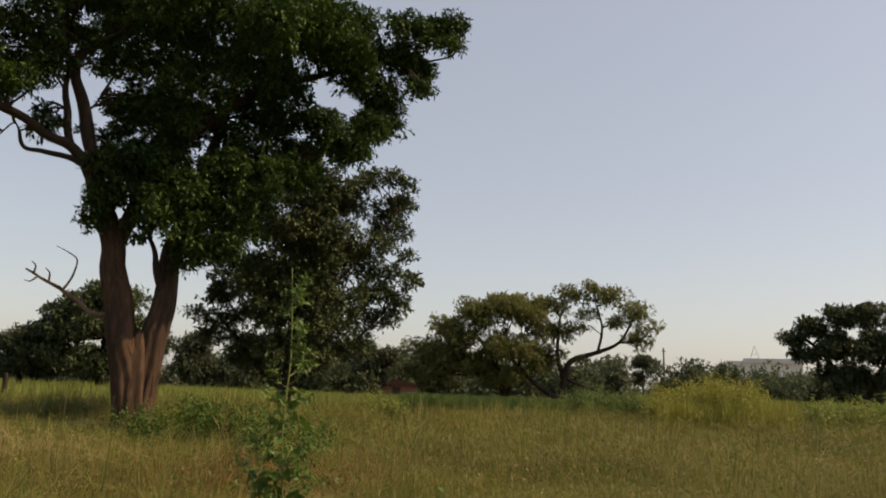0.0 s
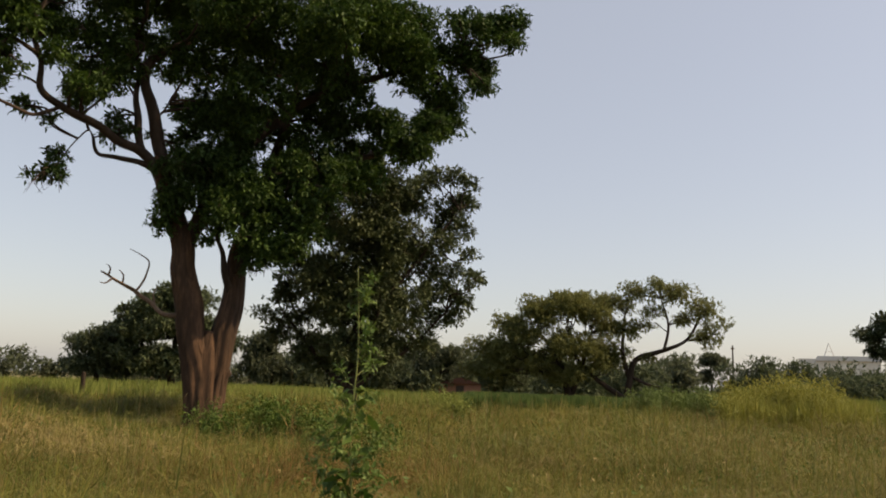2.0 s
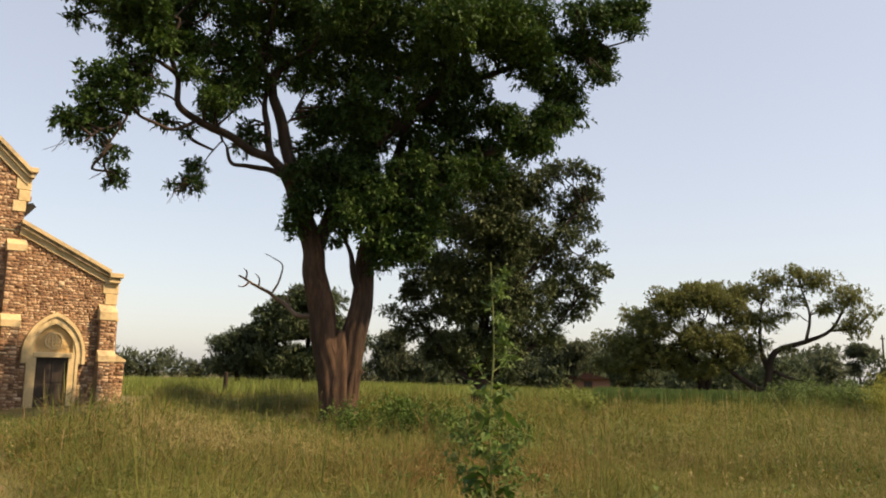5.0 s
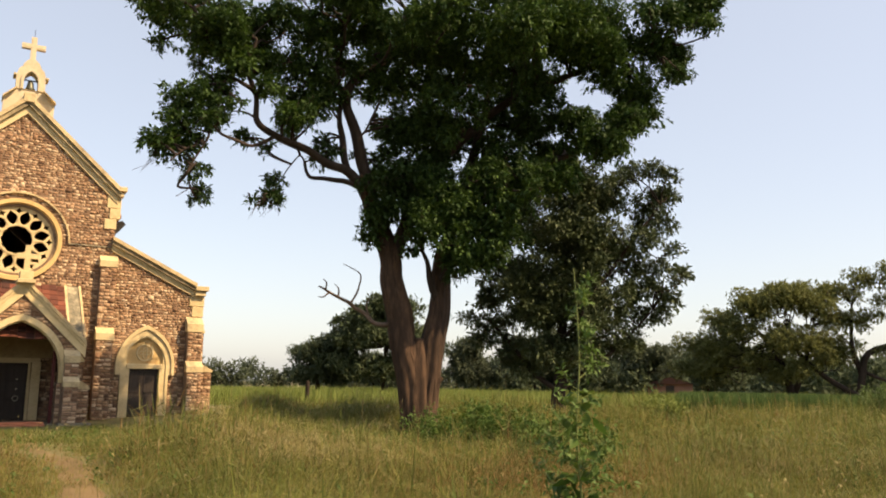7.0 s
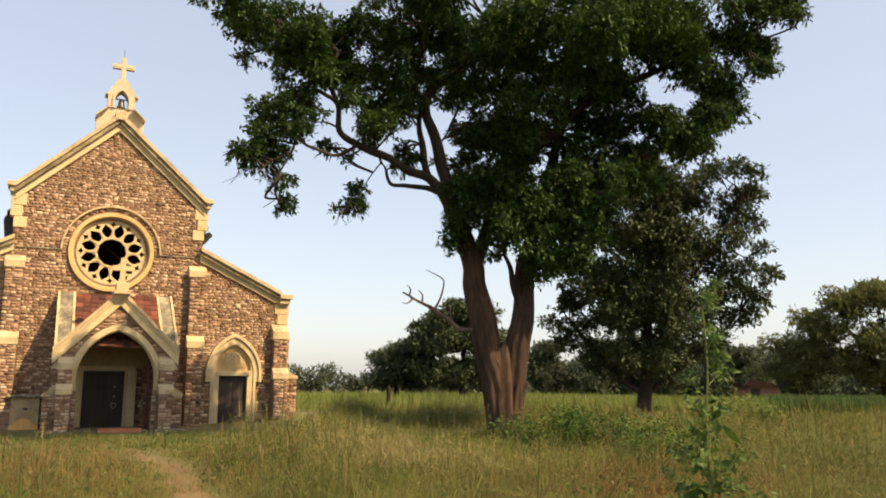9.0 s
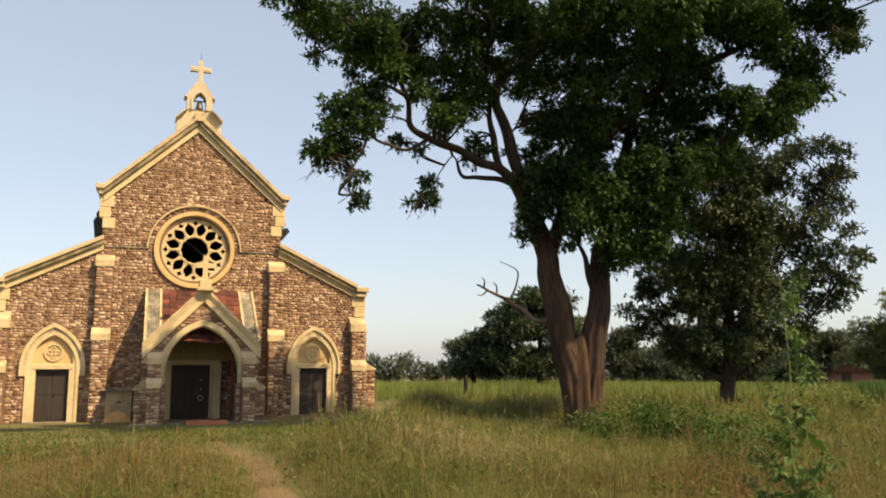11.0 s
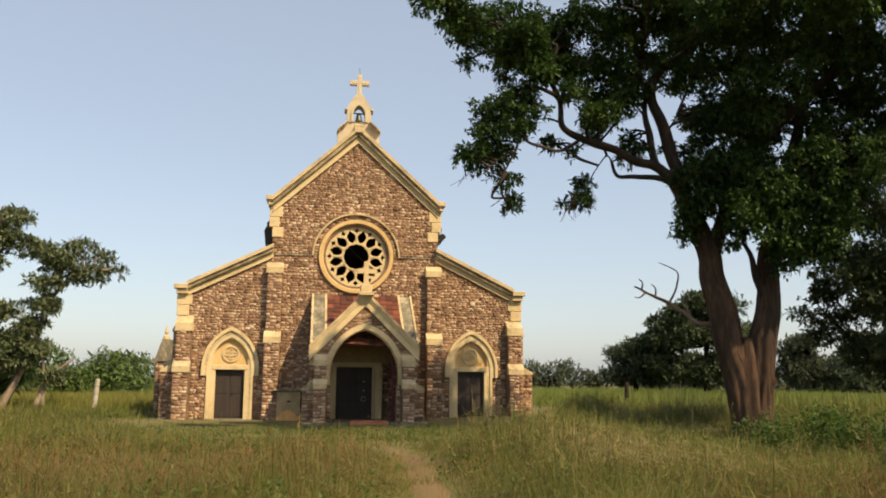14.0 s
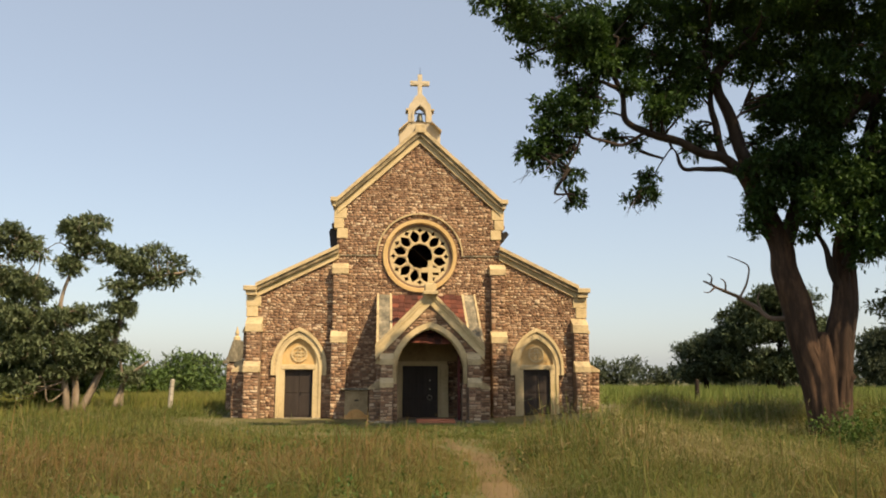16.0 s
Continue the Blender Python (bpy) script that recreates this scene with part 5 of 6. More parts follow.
def fence_post(x, y, h, r, mat, label, lean=0.0):
    z = float(ground_height(x, y))
    ob = thing("fence_post", (x, y, z), label, "post", "fence posts in the field")
    bm = bmesh.new()
    tube(bm, [(0, 0, -0.3), (lean * 0.3, 0, h * 0.4), (lean * 0.7, 0, h * 0.8), (lean, 0, h)], [r * 1.1, r, r * 0.97, r * 0.85], 8, 0.12)
    part("shaft", bm, mat, ob)
    cap = bmesh.new()
    tube(cap, [(lean, 0, h - 0.12), (lean, 0, h + 0.02), (lean, 0, h + 0.07)], [r * 0.9, r * 0.8, r * 0.3], 8, 0.1)
    part("worn_top", cap, mat, ob)
    for k in range(3):
        zz = h * (0.3 + 0.25 * k)
        part("wire_tie", tube(bmesh.new(), [(lean * 0.5 + math.cos(a) * r * 1.05, math.sin(a) * r * 1.05, zz) for a in np.linspace(0, 6.0, 12)], [0.008] * 12, 4), M_IRON, ob)
    return ob


fence_post(16.64, 10.2, 1.32, 0.13, M_BARK_DARK, "weathered dark timber fence post in the grass")
fence_post(-13.0, 9.5, 1.62, 0.13, M_CONCRETE, "pale concrete fence post in the grass", 0.06)

# far sheds, house and pole
shed = thing("shed", (*on_ground(70.9, 190)[:2], 0), "long low white building with a pale sheet roof", "building")
shed.rotation_euler = (0, 0, radians(-70.6))
part("wall", box(bmesh.new(), -5.6, 6.2, -4, 4, -1, 8.7), M_PLASTER, shed)
part("roof", slab(bmesh.new(), [(-5.8, 8.7), (-5.4, 9.7), (6.0, 9.7), (6.4, 8.7)], [], -4.5, 4.5), M_SHEET, shed)
part("annex", box(bmesh.new(), -9.0, -5.6, -3, 3, -1, 9.2), M_PLASTER, shed)
mast = bmesh.new()
for xa, xb in ((-4.2, -3.2), (-2.2, -3.2)):
    tube(mast, [(xa, 0, 9.6), (xb, 0, 12.6)], [0.1, 0.07], 5)
tube(mast, [(-3.8, 0, 10.8), (-2.6, 0, 10.8)], [0.06, 0.06], 5)
part("roof_mast", mast, M_SHEET, shed, "thin pale lattice mast")
pole = thing("utility_pole", on_ground(64.2, 140), "thin grey utility pole far off", "pole")
part("shaft", tube(bmesh.new(), [(0, 0, 0), (0, 0, 9.2)], [0.17, 0.12], 8), M_BARK_DARK, pole)
part("crossarm", box(bmesh.new(), -0.6, 0.6, -0.06, 0.06, 8.6, 8.75), M_BARK_DARK, pole)
hut = thing("hut", (*on_ground(46.0, 105)[:2], 0), "low red-brown brick hut among the trees", "building")
hut.rotation_euler = (0, 0, radians(-46))
part("wall", box(bmesh.new(), -2.6, 2.6, -2, 2, -0.5, 1.8), M_REDWALL, hut)
part("roof", slab(bmesh.new(), [(-3, 1.7), (0, 2.5), (3, 1.7)], [], -2.4, 2.4), M_TILE, hut)
part("doorway", box(bmesh.new(), -0.5, 0.5, -2.06, -1.9, -0.4, 1.5), M_DOOR, hut)

# tall weed near the camera
px, py = 2.36, -31.8
weed = thing("tall_weed", (px, py, float(ground_height(px, py))), "tall green weed with a thin stem and feathery side shoots", "plant")
rng = np.random.default_rng(77)
bm = bmesh.new()
stem = smooth_line([(0, 0, 0), (0.02, 0, 0.6), (-0.02, 0.02, 1.3), (0.0, 0.0, 1.9), (-0.04, 0, 2.55)], 6)
part("stem", tube(bmesh.new(), stem, [0.012 * (1 - 0.7 * i / (len(stem) - 1)) for i in range(len(stem))], 7), M_STEM, weed, "thin pale green stem")
spots, ways = [], []
for i in range(44):
    z = rng.uniform(0.5, 1.75) if i < 34 else rng.uniform(1.75, 2.45)
    a = rng.uniform(0, 6.28)
    reach = (0.16 + 0.16 * rng.random()) * (1 if z < 1.3 else max(0.22, 1 - (z - 1.3) * 1.1))
    p0 = Vector((0, 0, z))
    p2 = p0 + Vector((math.cos(a) * reach, math.sin(a) * reach, reach * rng.uniform(0.3, 1.1)))
    mid = (p0 + p2) / 2 + Vector((0, 0, -0.03))
    limb(bm, [p0, mid, p2], 0.004, 0.002, 3, 4, 0)
    for s in np.linspace(0.3, 1, 6):
        spots.append(np.array(p0.lerp(p2, s)))
        ways.append(np.array((p2 - p0).normalized()) + rng.normal(0, 0.4, 3))
part("shoot_growth", bm, M_STEM, weed, kind="stuff")
v, t = sprays(rng, np.array(spots), unit(np.array(ways)), 5, 0.055, 0.022, 0.09, 0.2)
link_mesh("leaves", arrays_mesh("leaves", v, t), M_SHOOT, weed, "small feathery leaves")
n = 110
z = 0.2 + 1.45 * rng.uniform(0, 1, n) ** 1.3
a = rng.uniform(0, 6.28, n)
q = rng.uniform(0.0, 0.15, n) * (1.5 - z * 0.6)
p = np.stack([np.cos(a) * q, np.sin(a) * q, z], 1)
d = unit(np.stack([np.cos(a), np.sin(a), rng.normal(0, 0.4, n)], 1))
v, t = sprays(rng, p, d, 2, 0.115, 0.075, 0.1, 0.6)
link_mesh("lower_leaves", arrays_mesh("lower_leaves", v, t), M_WEED, weed, "broad green lower leaves")


def bush(bearing, dist, w, h, seed, mat=None, label="leafy green weed bush in the grass", leaf=0.085, density=420, stems=9):
    x, y, z = on_ground(bearing, dist)
    ob = thing("weed_bush", (x, y, z), label, "bush", "weed bushes in the grass")
    g = np.random.default_rng(seed)
    b = bmesh.new()
    cl = []
    for i in range(stems):
        a, q = g.uniform(0, 6.28), g.uniform(0.15, 1) * w
        top = Vector((math.cos(a) * q, math.sin(a) * q, h * g.uniform(0.55, 1.05)))
        limb(b, [(top.x * 0.25, top.y * 0.25, -0.05), (top.x * 0.55, top.y * 0.55, top.z * 0.6), top], 0.012, 0.004, 3, 4, 0)
        for s in (0.55, 0.8, 1.0):
            cl.append((top.x * (0.4 + 0.6 * s), top.y * (0.4 + 0.6 * s), top.z * s, 0.2 * h + 0.08))
    part("stem", b, M_STEM, ob, kind="stuff")
    foliage("leaves", seed, cl, mat or M_WEED, ob, density, 4, leaf, leaf * 0.55, leaf * 1.8, 0, 0.25, far=dist > 25)
    return ob


for i, (b, d, w, h) in enumerate(((30.6, 21.5, 0.6, 0.9), (32.6, 21.0, 0.7, 1.0), (34.5, 20.5, 0.6, 0.95), (36.4, 20.0, 0.6, 0.9), (38.4, 18.5, 0.6, 0.9), (40.2, 16.0, 0.55, 0.9), (36.8, 15.5, 0.4, 0.7),
                                   (33.5, 23.5, 0.6, 0.9), (28.8, 23.0, 0.4, 0.75))):
    bush(b, d, w, h, 200 + i, density=200 if d > 12 else 130, stems=8)
for i, (b, d, w, h) in enumerate(((44.6, 30, 0.8, 1.2), (46.0, 28, 0.6, 1.0))):
    bush(b, d, w * 0.8, h * 0.85, 240 + i, M_CROP, "pale yellow-green weed bush in the grass", 0.09, 120)
for i in range(11):
    bush(64.6 + i * 0.62, 29 + (i * 37 % 7), 0.9, 1.3 + 0.35 * math.sin(math.pi * i / 10) + 0.1 * (i % 3), 260 + i, M_GOLD, "tall yellow-green flowering weed clump", 0.07, 230, 12)
for i in range(8):
    bush(58.3 + i * 0.8, 40 + (i * 29 % 7), 1.0, 1.25 + 0.12 * (i % 3), 280 + i, M_HEDGE, "tall mid-green weed clump at the field edge", 0.08, 200, 11)
for i in range(8):
    bush(73.5 + i * 0.95, 30 + (i * 31 % 6), 0.8, 1.0 + 0.22 * (i % 3), 290 + i, M_CROP, "tall dusty green weed clump", 0.1, 110, 11)
# leaning weed stalks with small dark leaves
for i, (b, d, lean, h) in enumerate(((44.0, 6.6, 0.75, 0.85), (46.5, 6.2, 0.6, 0.7), (61.0, 7.2, 0.1, 0.75), (39.0, 6.6, -0.1, 0.7), (55.0, 7.4, 0.15, 0.6))):
    x, y, z = on_ground(b, d)
    ob = thing("weed_stalk", (x, y, z), "thin leaning weed stalk with small dark leaves", "plant", "weed stalks")
    g = np.random.default_rng(400 + i)
    r = Vector((math.cos(radians(b)), -math.sin(radians(b)), 0))
    pts = [Vector((0, 0, 0)), r * lean * 0.4 + Vector((0, 0, h * 0.45)), r * lean + Vector((0, 0, h))]
    line = smooth_line(pts, 8)
    part("stalk", tube(bmesh.new(), line, [0.006] * len(line), 5), M_STEM, ob)
    p = np.array([list(q) for q in line[3:] for _ in range(2)])
    v, t = sprays(g, p, unit(g.normal(0, 1, p.shape)), 2, 0.07, 0.035, 0.05, 0.2)
    link_mesh("leaves", arrays_mesh("leaves", v, t), M_HEDGE, ob)

# ---- path ----
PATH_LINE = [Vector(q) for q in smooth_line([(-0.6, -30.0, 0), (-0.1, -25.5, 0), (0.15, -22.5, 0), (0.35, -19.5, 0), (0.2, -16.5, 0), (0.1, -13.0, 0), (0.3, -9.0, 0), (0.28, -4.4, 0)], 8)]
PL = np.array([[q.x, q.y] for q in PATH_LINE])


def path_gap(x, y):
    """Distance to the path's middle line."""
    return np.sqrt(((np.stack([x, y], -1)[:, None] - PL[None]) ** 2).sum(-1).min(1))


bm = bmesh.new()
rows = []
for i, q in enumerate(PATH_LINE):
    d = (PATH_LINE[min(i + 1, len(PATH_LINE) - 1)] - PATH_LINE[max(i - 1, 0)]).normalized()
    s = Vector((-d.y, d.x, 0))
    w = 0.24 + 0.1 * noise.noise(q * 0.7) + (0.1 if q.y < -18 else 0)
    row = []
    for f in (-1.0, -0.55, 0, 0.55, 1.0):
        p = q + s * w * f * (1 + 0.2 * noise.noise(q * 1.9 + Vector((f, 0, 0))))
        row.append(bm.verts.new((p.x, p.y, float(ground_height(p.x, p.y)) + (0.02 if abs(f) < 1 else -0.02) - (0.01 if f == 0 else 0))))
    rows.append(row)
for a, b in zip(rows, rows[1:]):
    for k in range(4):
        bm.faces.new((a[k], a[k + 1], b[k + 1], b[k]))
part("path", bm, M_PATH, None, "trodden bare earth footpath to the church door", kind="structure", category="path", smooth=True)


# ---- grass ----
def blades(name, label, seed, x, y, h, w, mat, lean=0.35, lift=0.0, away=None, simple=False):
    """Bent grass blades at the given spots, one sheet of loose strips."""
    g = np.random.default_rng(seed)
    n = len(x)
    z = ground_height(x, y) - 0.02 + lift
    root = np.stack([x, y, z], 1)
    a, b = g.uniform(0, 6.283, n), g.uniform(0, 6.283, n)
    if away is not None:
        b = away + g.normal(0, 0.7, n)
    side = np.stack([np.cos(a), np.sin(a), 0 * a], 1) * (w / 2)[:, None]
    k = np.abs(g.normal(0, lean, n)) * h
    bend = np.stack([np.cos(b) * k, np.sin(b) * k, 0 * b], 1)
    up = np.stack([0 * h, 0 * h, h], 1)
    mid = root + bend * 0.38 + up * 0.58
    tip = root + bend + up * (1 - 0.55 * np.minimum(k / np.maximum(h, 1e-3), 1))[:, None]
    v = np.stack([root - side, root + side, mid - side * 0.9, mid + side * 0.9, tip], 1).reshape(-1, 3)
    i = np.arange(n)[:, None] * 5
    t = np.concatenate([i + [0, 1, 3], i + [2, 3, 4]], 1).reshape(-1, 3)
    if simple:   # far off a blade is one sliver
        v = np.stack([root - side, root + side, tip], 1).reshape(-1, 3)
        t = np.arange(n * 3).reshape(-1, 3)
    return link_mesh(name, arrays_mesh(name, v, t), mat, None, label, "grass", "stuff")


def patchy(x, y, s, o=0.0):
    """A smooth uneven field between about 0 and 1."""
    return 0.5 + 0.25 * (np.sin(x * s + 1.3 + o) * np.cos(y * s * 1.15 + o) + np.sin((x + y) * s * 0.63 + 2 * o) * np.cos((x - 1.7 * y) * s * 0.41))


def fan(seed, n, d0, d1, b0=-33, b1=86):
    g = np.random.default_rng(seed)
    d = np.sqrt(g.uniform(d0 * d0, d1 * d1, n))
    b = np.radians(g.uniform(b0, b1, n))
    return EYE.x + np.sin(b) * d, EYE.y + np.cos(b) * d, d, g


def tussocks(seed, n, d0, d1, per=30, spread=0.13):
    """Blades that spring from shared roots, tallest in the middle, and lean away from it: low billowing domes."""
    cx, cy, d, g = fan(seed, n // per, d0, d1)
    k = np.repeat(np.arange(len(cx)), per)
    s = spread * g.uniform(0.6, 2.0, len(cx))[k]
    dx, dy = g.normal(0, 1, len(k)), g.normal(0, 1, len(k))
    dome = np.exp(-0.3 * (dx * dx + dy * dy))
    tall = g.uniform(0.45, 1.35, len(cx))[k] * (0.35 + 0.75 * dome)
    return cx[k] + dx * s, cy[k] + dy * s, d[k], g, np.arctan2(dy, dx), tall


def free(x, y):
    inside = ((np.abs(x) < 8.3) & (y > -0.5)) | ((np.abs(x - P) < 2.6) & (y > PY - 0.7) & (y < 0)) | ((np.abs(x + 2.7) < 0.6) & (y > -0.75) & (y < 0))
    return ~inside & ((path_gap(x, y) > 0.25 + 0.1 * np.sin(y * 3.1)) | (y > -17.5) | (np.sin(x * 917 + y * 613) > 0.86))


def lawn(x, y):
    """How far a spot lies in the short turf before the church."""
    near = y - 0.9 * np.maximum(0, -1.5 - x)
    return step(-19.0, -15.5, near) * step(0.9, -0.4, x - (3.4 + (y + 15.0) * 0.42)) * step(-10.5, -8, x)


RUST = lambda x, y: 0.9 * np.exp(-((x + 5.2) / 5.5) ** 2 - ((y + 21.0) / 4.0) ** 2) + 0.13 * step(0.55, 0.85, patchy(x, y, 0.33, 7)) + 0.9 * np.exp(-((x - 6.0) / 2.0) ** 2 - ((y + 26.6) / 1.3) ** 2) + 0.8 * np.exp(-((x - 9.2) / 2.4) ** 2 - ((y + 2.5) / 3.5) ** 2)
# Dark growth; the second term puts the bank slope's shade into the grass colour.
LUSH_AND_SHADE = lambda x, y: np.exp(-((x + 9.5) / 3.5) ** 2 - ((y + 3.5) / 3.0) ** 2) + 0.3 * np.exp(-((x - 3.4) / 1.2) ** 2 - ((y + 14.0) / 3.5) ** 2) + 0.9 * step(0.6, 0.74, patchy(x, y, 1.25, 8))
TUFT = lambda x, y: np.exp(-((x - 4.1) / 1.4) ** 2 - ((y + 21.3) / 3.2) ** 2)
for name, seed, n, d0, d1, wide in (("grass", 61, 165000, 4.5, 16, 0.0105), ("grass", 62, 260000, 16, 34, 0.021), ("grass", 63, 130000, 34, 62, 0.06)):
    x, y, d, g, away, tall = tussocks(seed, n, d0, d1, 70, 0.17 + d1 * 0.006)
    keep = free(x, y)
    x, y, d, away, tall = x[keep], y[keep], d[keep], away[keep], tall[keep]
    lw = lawn(x, y)
    h = (0.07 + 0.7 * patchy(x, y, 0.55) ** 1.4 + 0.44 * patchy(x, y, 1.9, 1) + 0.3 * step(0.6, 0.8, patchy(x, y, 1.25, 8))) * g.uniform(0.4, 1.3, len(x)) * tall * (1 - (0.66 + 0.22 * step(-9, -5, y)) * lw)
    h *= np.where(y < -15, 0.3 + 0.7 * step(0.35, 1.2, path_gap(x, y)), 1)
    kind = g.uniform(0, 1, len(x))
    rust, tuft = RUST(x, y), TUFT(x, y)
    brg = np.degrees(np.arctan2(x - EYE.x, y - EYE.y))
    dryness = 0.02 + 0.3 * step(0.5, 0.8, patchy(x, y, 0.8, 5)) * step(0.3, 0.6, patchy(x, y, 0.21, 5)) + 0.12 * step(0.6, 0.8, patchy(x, y, 2.3, 4)) + 0.1 * step(2, 12, x) * patchy(x, y, 0.3, 2) + 0.32 * tuft + 0.14 * step(50, 66, brg)
    m_rust = kind < 0.75 * rust
    m_dry = ~m_rust & (kind < 0.75 * rust + dryness * (1 - lw))
    m_lawn = ~m_rust & ~m_dry & ((lw > 0.5) | (kind > 0.58) | (kind < 0.95 * LUSH_AND_SHADE(x, y)))
    m_rest = ~m_rust & ~m_dry & ~m_lawn
    ww = np.full(len(x), wide) * g.uniform(0.7, 1.4, len(x))
    h = h * (1 + 0.3 * tuft) * (1 - 0.55 * np.exp(-((x - 9.6) / 2.6) ** 2 - ((y + 16.4) / 2.6) ** 2)) * (1 - 0.7 * np.exp(-((brg - 21.2) / 1.6) ** 2 - ((d - 43) / 6) ** 2))
    for mask, mat, label, k in ((m_rest, M_GRASS, "tall yellow-green wild grass", 0), (m_lawn, M_LAWN, "green grass", 1), (m_dry, M_DRY, "dry straw-coloured grass", 2), (m_rust, M_RUST, "rusty brown seeding grass", 3)):
        if mask.any():
            blades(name, label, seed * 10 + k, x[mask], y[mask], h[mask] * (1.12 if k in (2, 3) else 1), ww[mask], mat, 1.25 if k == 2 else 1.1, 0.0, away[mask], d0 > 30)
# the arching straw of the dry tussocks
x, y, d, g = fan(70, 60000, 14, 28, 12, 30)
keep = g.uniform(0, 1, len(x)) < TUFT(x, y) * 0.3 * step(0.3, 0.6, patchy(x, y, 2.6, 6))
blades("grass", "arching dry tussock of pale straw", 701, x[keep], y[keep], g.uniform(0.45, 0.9, keep.sum()), np.full(keep.sum(), 0.024), M_SEED, 1.7)
# thin seed stalks over the near field
x, y, d, g = fan(71, 30000, 6, 26, -30, 84)
keep = free(x, y) & (g.uniform(0, 1, len(x)) < 0.02 + 0.22 * step(0.55, 0.8, patchy(x, y, 0.9, 3)) * (0.3 + 0.7 * step(48, 62, np.degrees(np.arctan2(x - EYE.x, y - EYE.y)))) + 0.45 * TUFT(x, y))
x, y, n = x[keep], y[keep], keep.sum()
blades("grass", "thin pale seed stalks", 711, x, y, g.uniform(0.4, 0.8, n), np.full(n, 0.007), M_SEED, 0.55)
# fluffy seed heads on short stems
p = np.stack([x, y, ground_height(x, y) + g.uniform(0.35, 0.7, n)], 1)
v, t = sprays(g, p, unit(np.stack([g.normal(0, 0.5, n), g.normal(0, 0.5, n), np.ones(n)], 1)), 3, 0.045, 0.016, 0.09, 0.3)
link_mesh("grass", arrays_mesh("grass", v, t), M_SEED, None, "pale feathery grass seed heads", "grass", "stuff")
# grass round and behind the viewer
g = np.random.default_rng(79)
q, a = np.sqrt(g.uniform(0.8, 330, 26000)), g.uniform(0, 6.283, 26000)
x, y = EYE.x + np.cos(a) * q, EYE.y + np.sin(a) * q
keep = free(x, y) & ((q < 4.6) | (y < EYE.y - 2))
blades("grass", "short wild grass", 791, x[keep], y[keep], g.uniform(0.1, 0.34, keep.sum()), g.uniform(0.012, 0.02, keep.sum()), M_GRASS, 0.7, simple=True)
# low broad-leaved weeds scattered through the grass
for seed, n, mat in ((77, 2600, M_WEED), (78, 1600, M_SHOOT)):
    x, y, d, g = fan(seed, n, 6, 26)
    keep = free(x, y) & (patchy(x, y, 0.7, seed) > 0.45)
    x, y = x[keep], y[keep]
    p = np.stack([x, y, ground_height(x, y) + g.uniform(0.06, 0.36, len(x))], 1)
    w = unit(np.stack([g.normal(0, 1, len(x)), g.normal(0, 1, len(x)), g.uniform(0.3, 1.2, len(x))], 1))
    v, t = sprays(g, p, w, 5, 0.07, 0.038, 0.16, 0.2)
    link_mesh("ground_weeds", arrays_mesh("ground_weeds", v, t), mat, None, "low green broad-leaved weeds among grass", "weeds", "stuff")
# golden weeds standing in a band
x, y, d, g = fan(76, 12000, 27, 37, 64, 72.5)
blades("grass", "tall yellow-green weeds", 761, x, y, g.uniform(0.6, 1.55, len(x)), g.uniform(0.02, 0.045, len(x)), M_GOLD, 0.4)
# crops across the field
x, y, d, g = fan(72, 120000, 47, 115, 8, 62)
blades("crop", "standing green crop in the far field", 721, x, y, g.uniform(0.45, 1.2, len(x)) * (0.55 + 0.6 * patchy(x, y, 0.35, 4)), g.uniform(0.035, 0.085, len(x)), M_CROP, 0.5, simple=True)
x, y, d, g = fan(73, 60000, 43, 62, 46.5, 61)
blades("crop", "dark green standing crop", 731, x, y, g.uniform(0.8, 1.15, len(x)), g.uniform(0.04, 0.09, len(x)), M_CROP_DARK, 0.2, simple=True)
x, y, d, g = fan(74, 60000, 50, 120, 60, 88)
blades("crop", "tall pale green field weeds", 741, x, y, g.uniform(0.8, 1.65, len(x)), g.uniform(0.06, 0.12, len(x)), M_CROP, 0.25, simple=True)
x, y, d, g = fan(75, 60000, 48, 110, -34, -8)
keep = free(x, y)
blades("grass", "far wild grass beyond the church", 751, x[keep], y[keep], g.uniform(0.4, 0.8, keep.sum()), g.uniform(0.05, 0.1, keep.sum()), M_GRASS, 0.3, simple=True)

# ---- stones of the walls ----
rng = np.random.default_rng(5)


def spans(lines, z):
    """Where the level z lies inside the closed outlines: sorted crossings."""
    xs = []
    for loop in lines:
        for (xa, za), (xb, zb) in zip(loop, loop[1:] + loop[:1]):
            if (za <= z) != (zb <= z):
                xs.append(xa + (z - za) / (zb - za) * (xb - xa))
    return sorted(xs)


def cut(level, blocks):
    out = [level]
    for a, b in blocks:
        out = [q for s, e in out for q in ((s, min(e, a)), (max(s, b), e)) if q[1] - q[0] > 0.08]
    return out


def lay(z0, z1, region, y, low=0.075, high=0.15, long=(0.09, 0.27)):
    """Courses of rubble: (x0, x1, z0, z1, y) for each stone."""
    out, z = [], z0
    while z < z1 - 0.05:
        h = min(rng.uniform(low, high), z1 - z)
        for a, b in region(z, z + h):
            x = a
            while x < b - 0.02:
                w = rng.uniform(*long)
                if b - x - w < 0.14:
                    w = b - x
                out.append((x, x + w, z, z + h * (rng.uniform(1.3, 1.75) if rng.random() < 0.14 and z + 1.8 * h < z1 else 1.0), y))
                x += w
        z += h
    return out


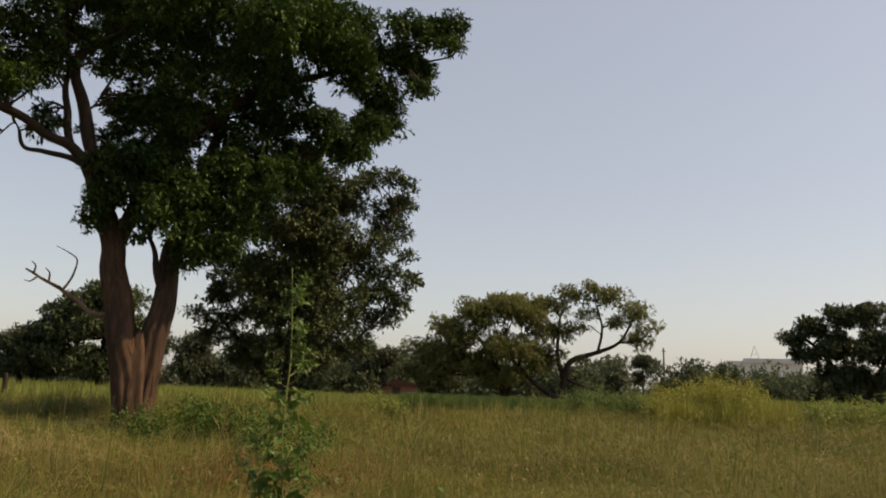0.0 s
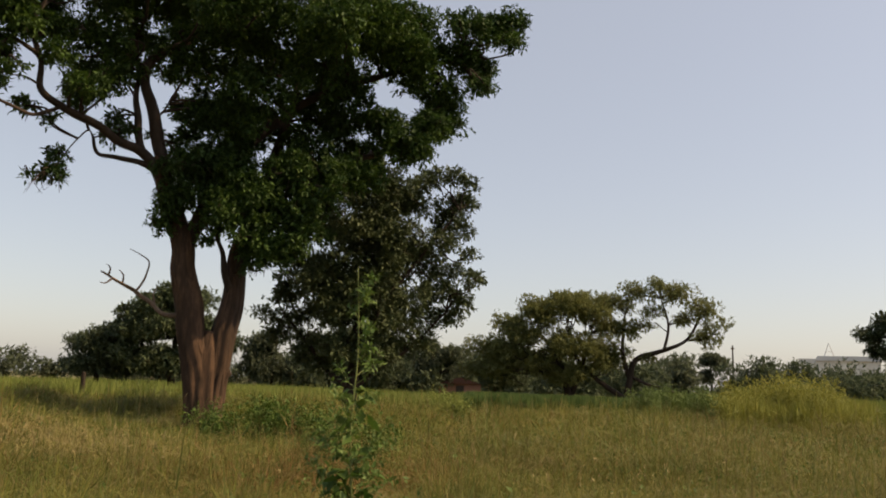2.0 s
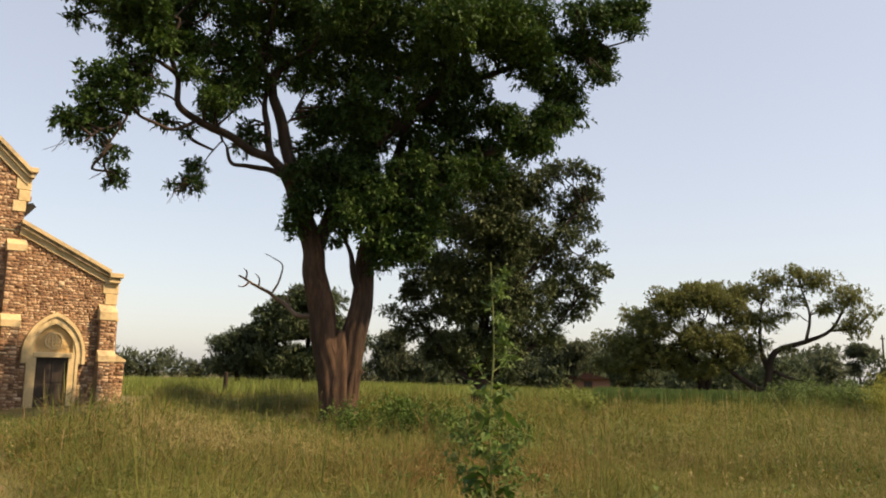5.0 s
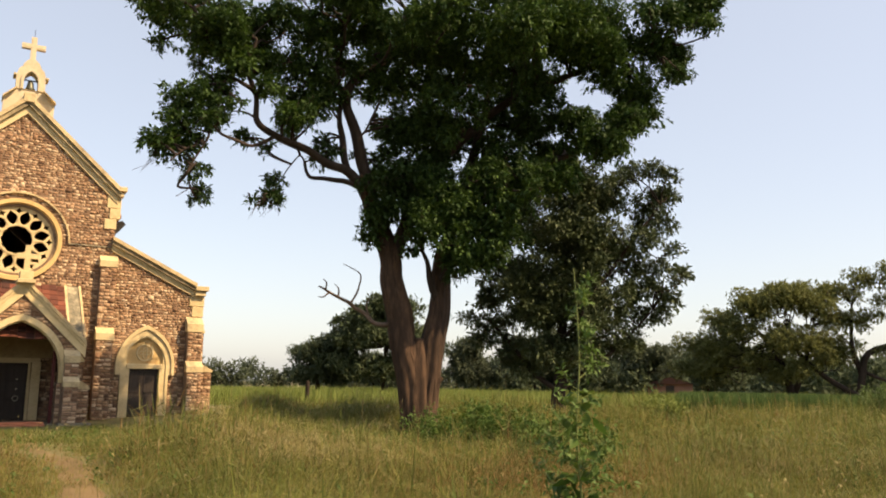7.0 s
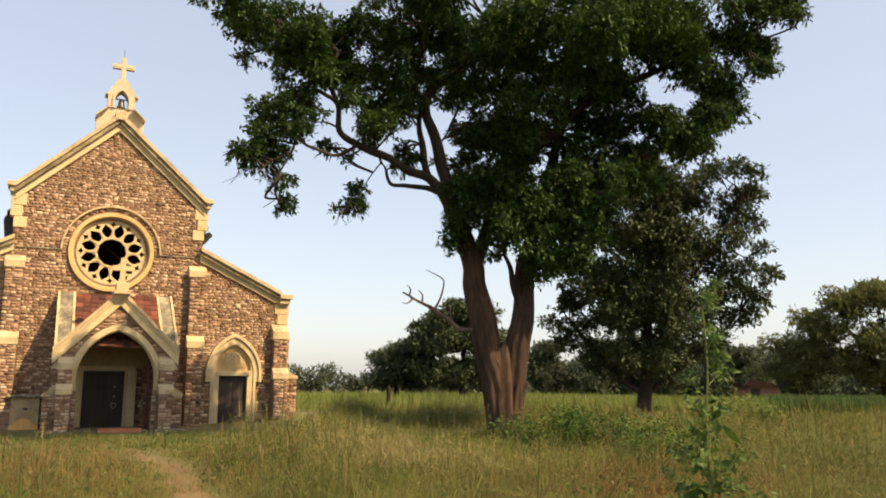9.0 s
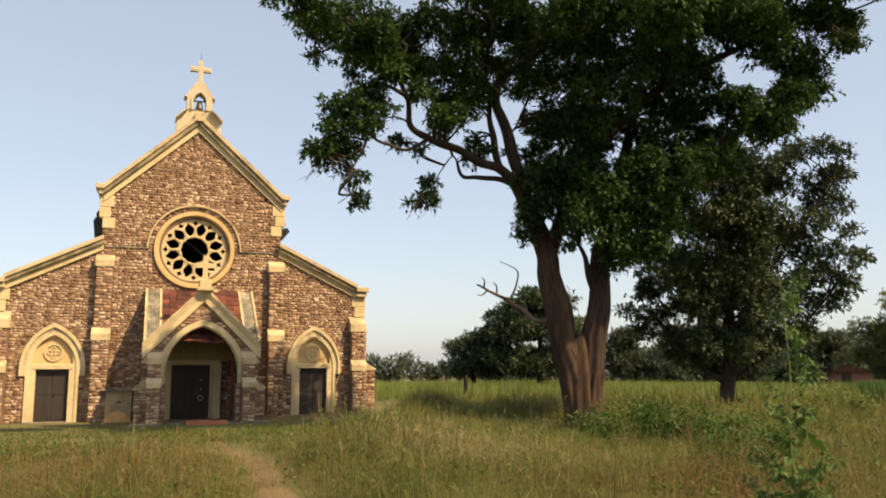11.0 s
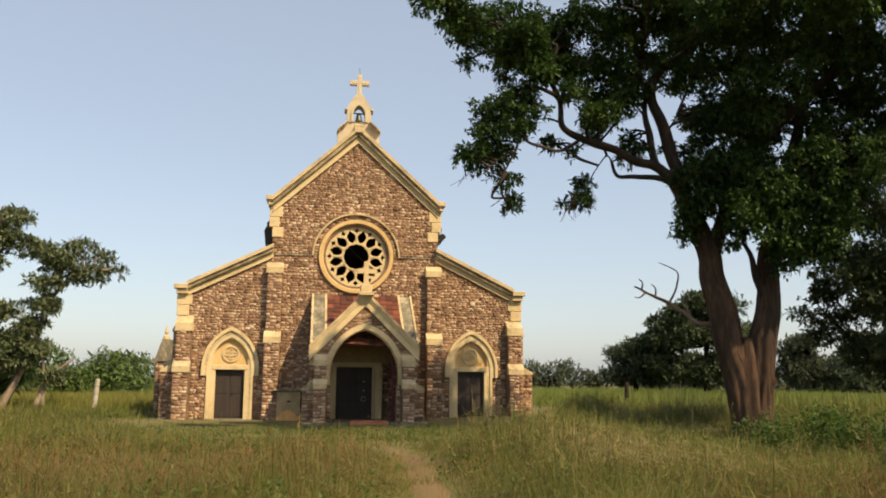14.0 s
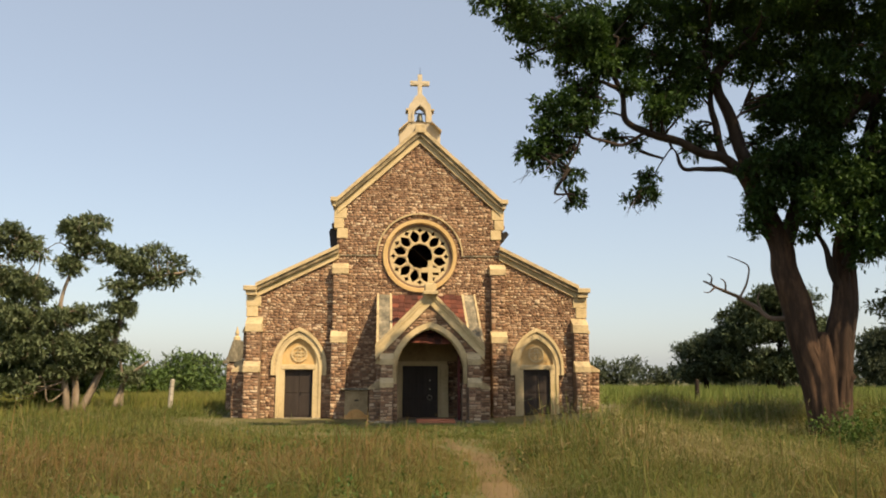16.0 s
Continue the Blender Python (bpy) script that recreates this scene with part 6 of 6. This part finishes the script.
def facade_region(za, zb):
    levels = [spans([facade_outline], zz) for zz in (za, zb)]
    if min(len(q) for q in levels) < 2:
        return []
    level = (max(q[0] for q in levels) + 0.02, min(q[-1] for q in levels) - 0.02)
    blocks = []
    zm = (za + zb) / 2
    for loop in (circle(*ROSE, 1.68, 40), *(arch(cx, 1.19, -0.3, 2.2, 3.93) if zm > 1.85 else arch(cx, 0.99, -0.3, 2.2, 3.6) for cx in DOORS), arch(0.1, 1.2, -0.3, 2.3, 3.5)):
        got = [q for zz in (za, zm, zb) for q in spans([loop], zz)]
        if got:
            blocks.append((min(got), max(got)))
    for x0, x1, yy, z0, z1 in BUTTS:
        if yy > -1 and z0 - 0.05 < zm < z1 + 0.5:
            blocks.append((x0, x1))
    return cut(level, blocks)


def porch_region(za, zb):
    half = min(1.95, max(0.0, (4.62 - zb) / 1.0 + 0.02))
    if half < 0.1:
        return []
    zm = (za + zb) / 2
    got = [q for zz in (za, zm, zb) for q in spans([arch(P, 1.63 if zm > 1.5 else 1.47, -0.3, 1.9, 3.93 if zm > 1.5 else 3.6)], zz)]
    blocks = [(min(got), max(got))] if got else []
    if zm < 2.7:
        blocks += [(P - 2.0, P - 1.48), (P + 1.48, P + 2.0)]
    return cut((P - half, P + half), blocks)


stones = [("facade_wall", s) for s in lay(0.02, 12.4, facade_region, 0.0)]
stones += [("porch", s) for s in lay(0.02, 4.6, porch_region, PY, 0.08, 0.15, (0.11, 0.3))]
for x0, x1, yy, z0, z1 in BUTTS:
    owner = "porch" if yy < -2.9 else "facade_wall"
    stones += [(owner, s) for s in lay(z0, z1, lambda a, b: [(x0, x1)], yy, 0.085, 0.16, (0.12, 0.32))]
owners = {"facade_wall": bpy.data.objects["facade_wall"], "porch": porch}


def stone_shape(g):
    """A stone of unit size with its back at y = 0 and a rough chamfered face at y = -1."""
    j = lambda: g.uniform(0.0, 0.25)
    back = [(0, 0, 0), (1, 0, 0), (1, 0, 1), (0, 0, 1)]
    face = [(j() + .03, -1, j() + .05), (0.97 - j(), -0.85 - j(), j() + .05), (0.97 - j(), -1 + j(), 0.95 - j()), (j() + .03, -0.9 + j(), 0.95 - j())]
    return np.array(back + face, float)


TRIS = np.array([[4, 5, 6], [4, 6, 7], [0, 1, 5], [0, 5, 4], [1, 2, 6], [1, 6, 5], [2, 3, 7], [2, 7, 6], [3, 0, 4], [3, 4, 7]])
shapes = [stone_shape(rng) for _ in range(14)]
meshes = []
for sh in shapes:
    me = arrays_mesh("stone", sh, TRIS)
    me.materials.append(M_STONE)
    meshes.append(me)
near = {"facade_wall": 0, "porch": 0}
rest = {"facade_wall": [], "porch": []}
for owner, (x0, x1, z0, z1, y) in stones:
    k = int(rng.integers(14))
    size = np.array((x1 - x0 - 0.02, rng.uniform(0.018, 0.055), (z1 - z0 - 0.02) * rng.uniform(0.68, 1.08)))
    if z1 - z0 > 0.21:
        size[1] += 0.02
    corner = np.array((x0 + 0.011, y + 0.006, z0 + 0.011 + rng.uniform(-0.014, 0.014)))
    if near[owner] < 290 and (owner == "porch" or (2.35 < z0 < 5.6 and abs(x0) < 4.2)):
        near[owner] += 1
        ob = new("stone", meshes[k])
        ob.parent = owners[owner]
        ob.location, ob.scale = corner, size
    else:
        rest[owner].append(shapes[k] * size + corner)
for owner, list_of in rest.items():
    if list_of:
        v = np.array(list_of)
        t = (np.arange(len(v))[:, None, None] * 8 + TRIS[None]).reshape(-1, 3)
        link_mesh("rubble_infill", arrays_mesh("rubble_infill", v.reshape(-1, 3), t), M_STONE, owners[owner], kind="stuff")
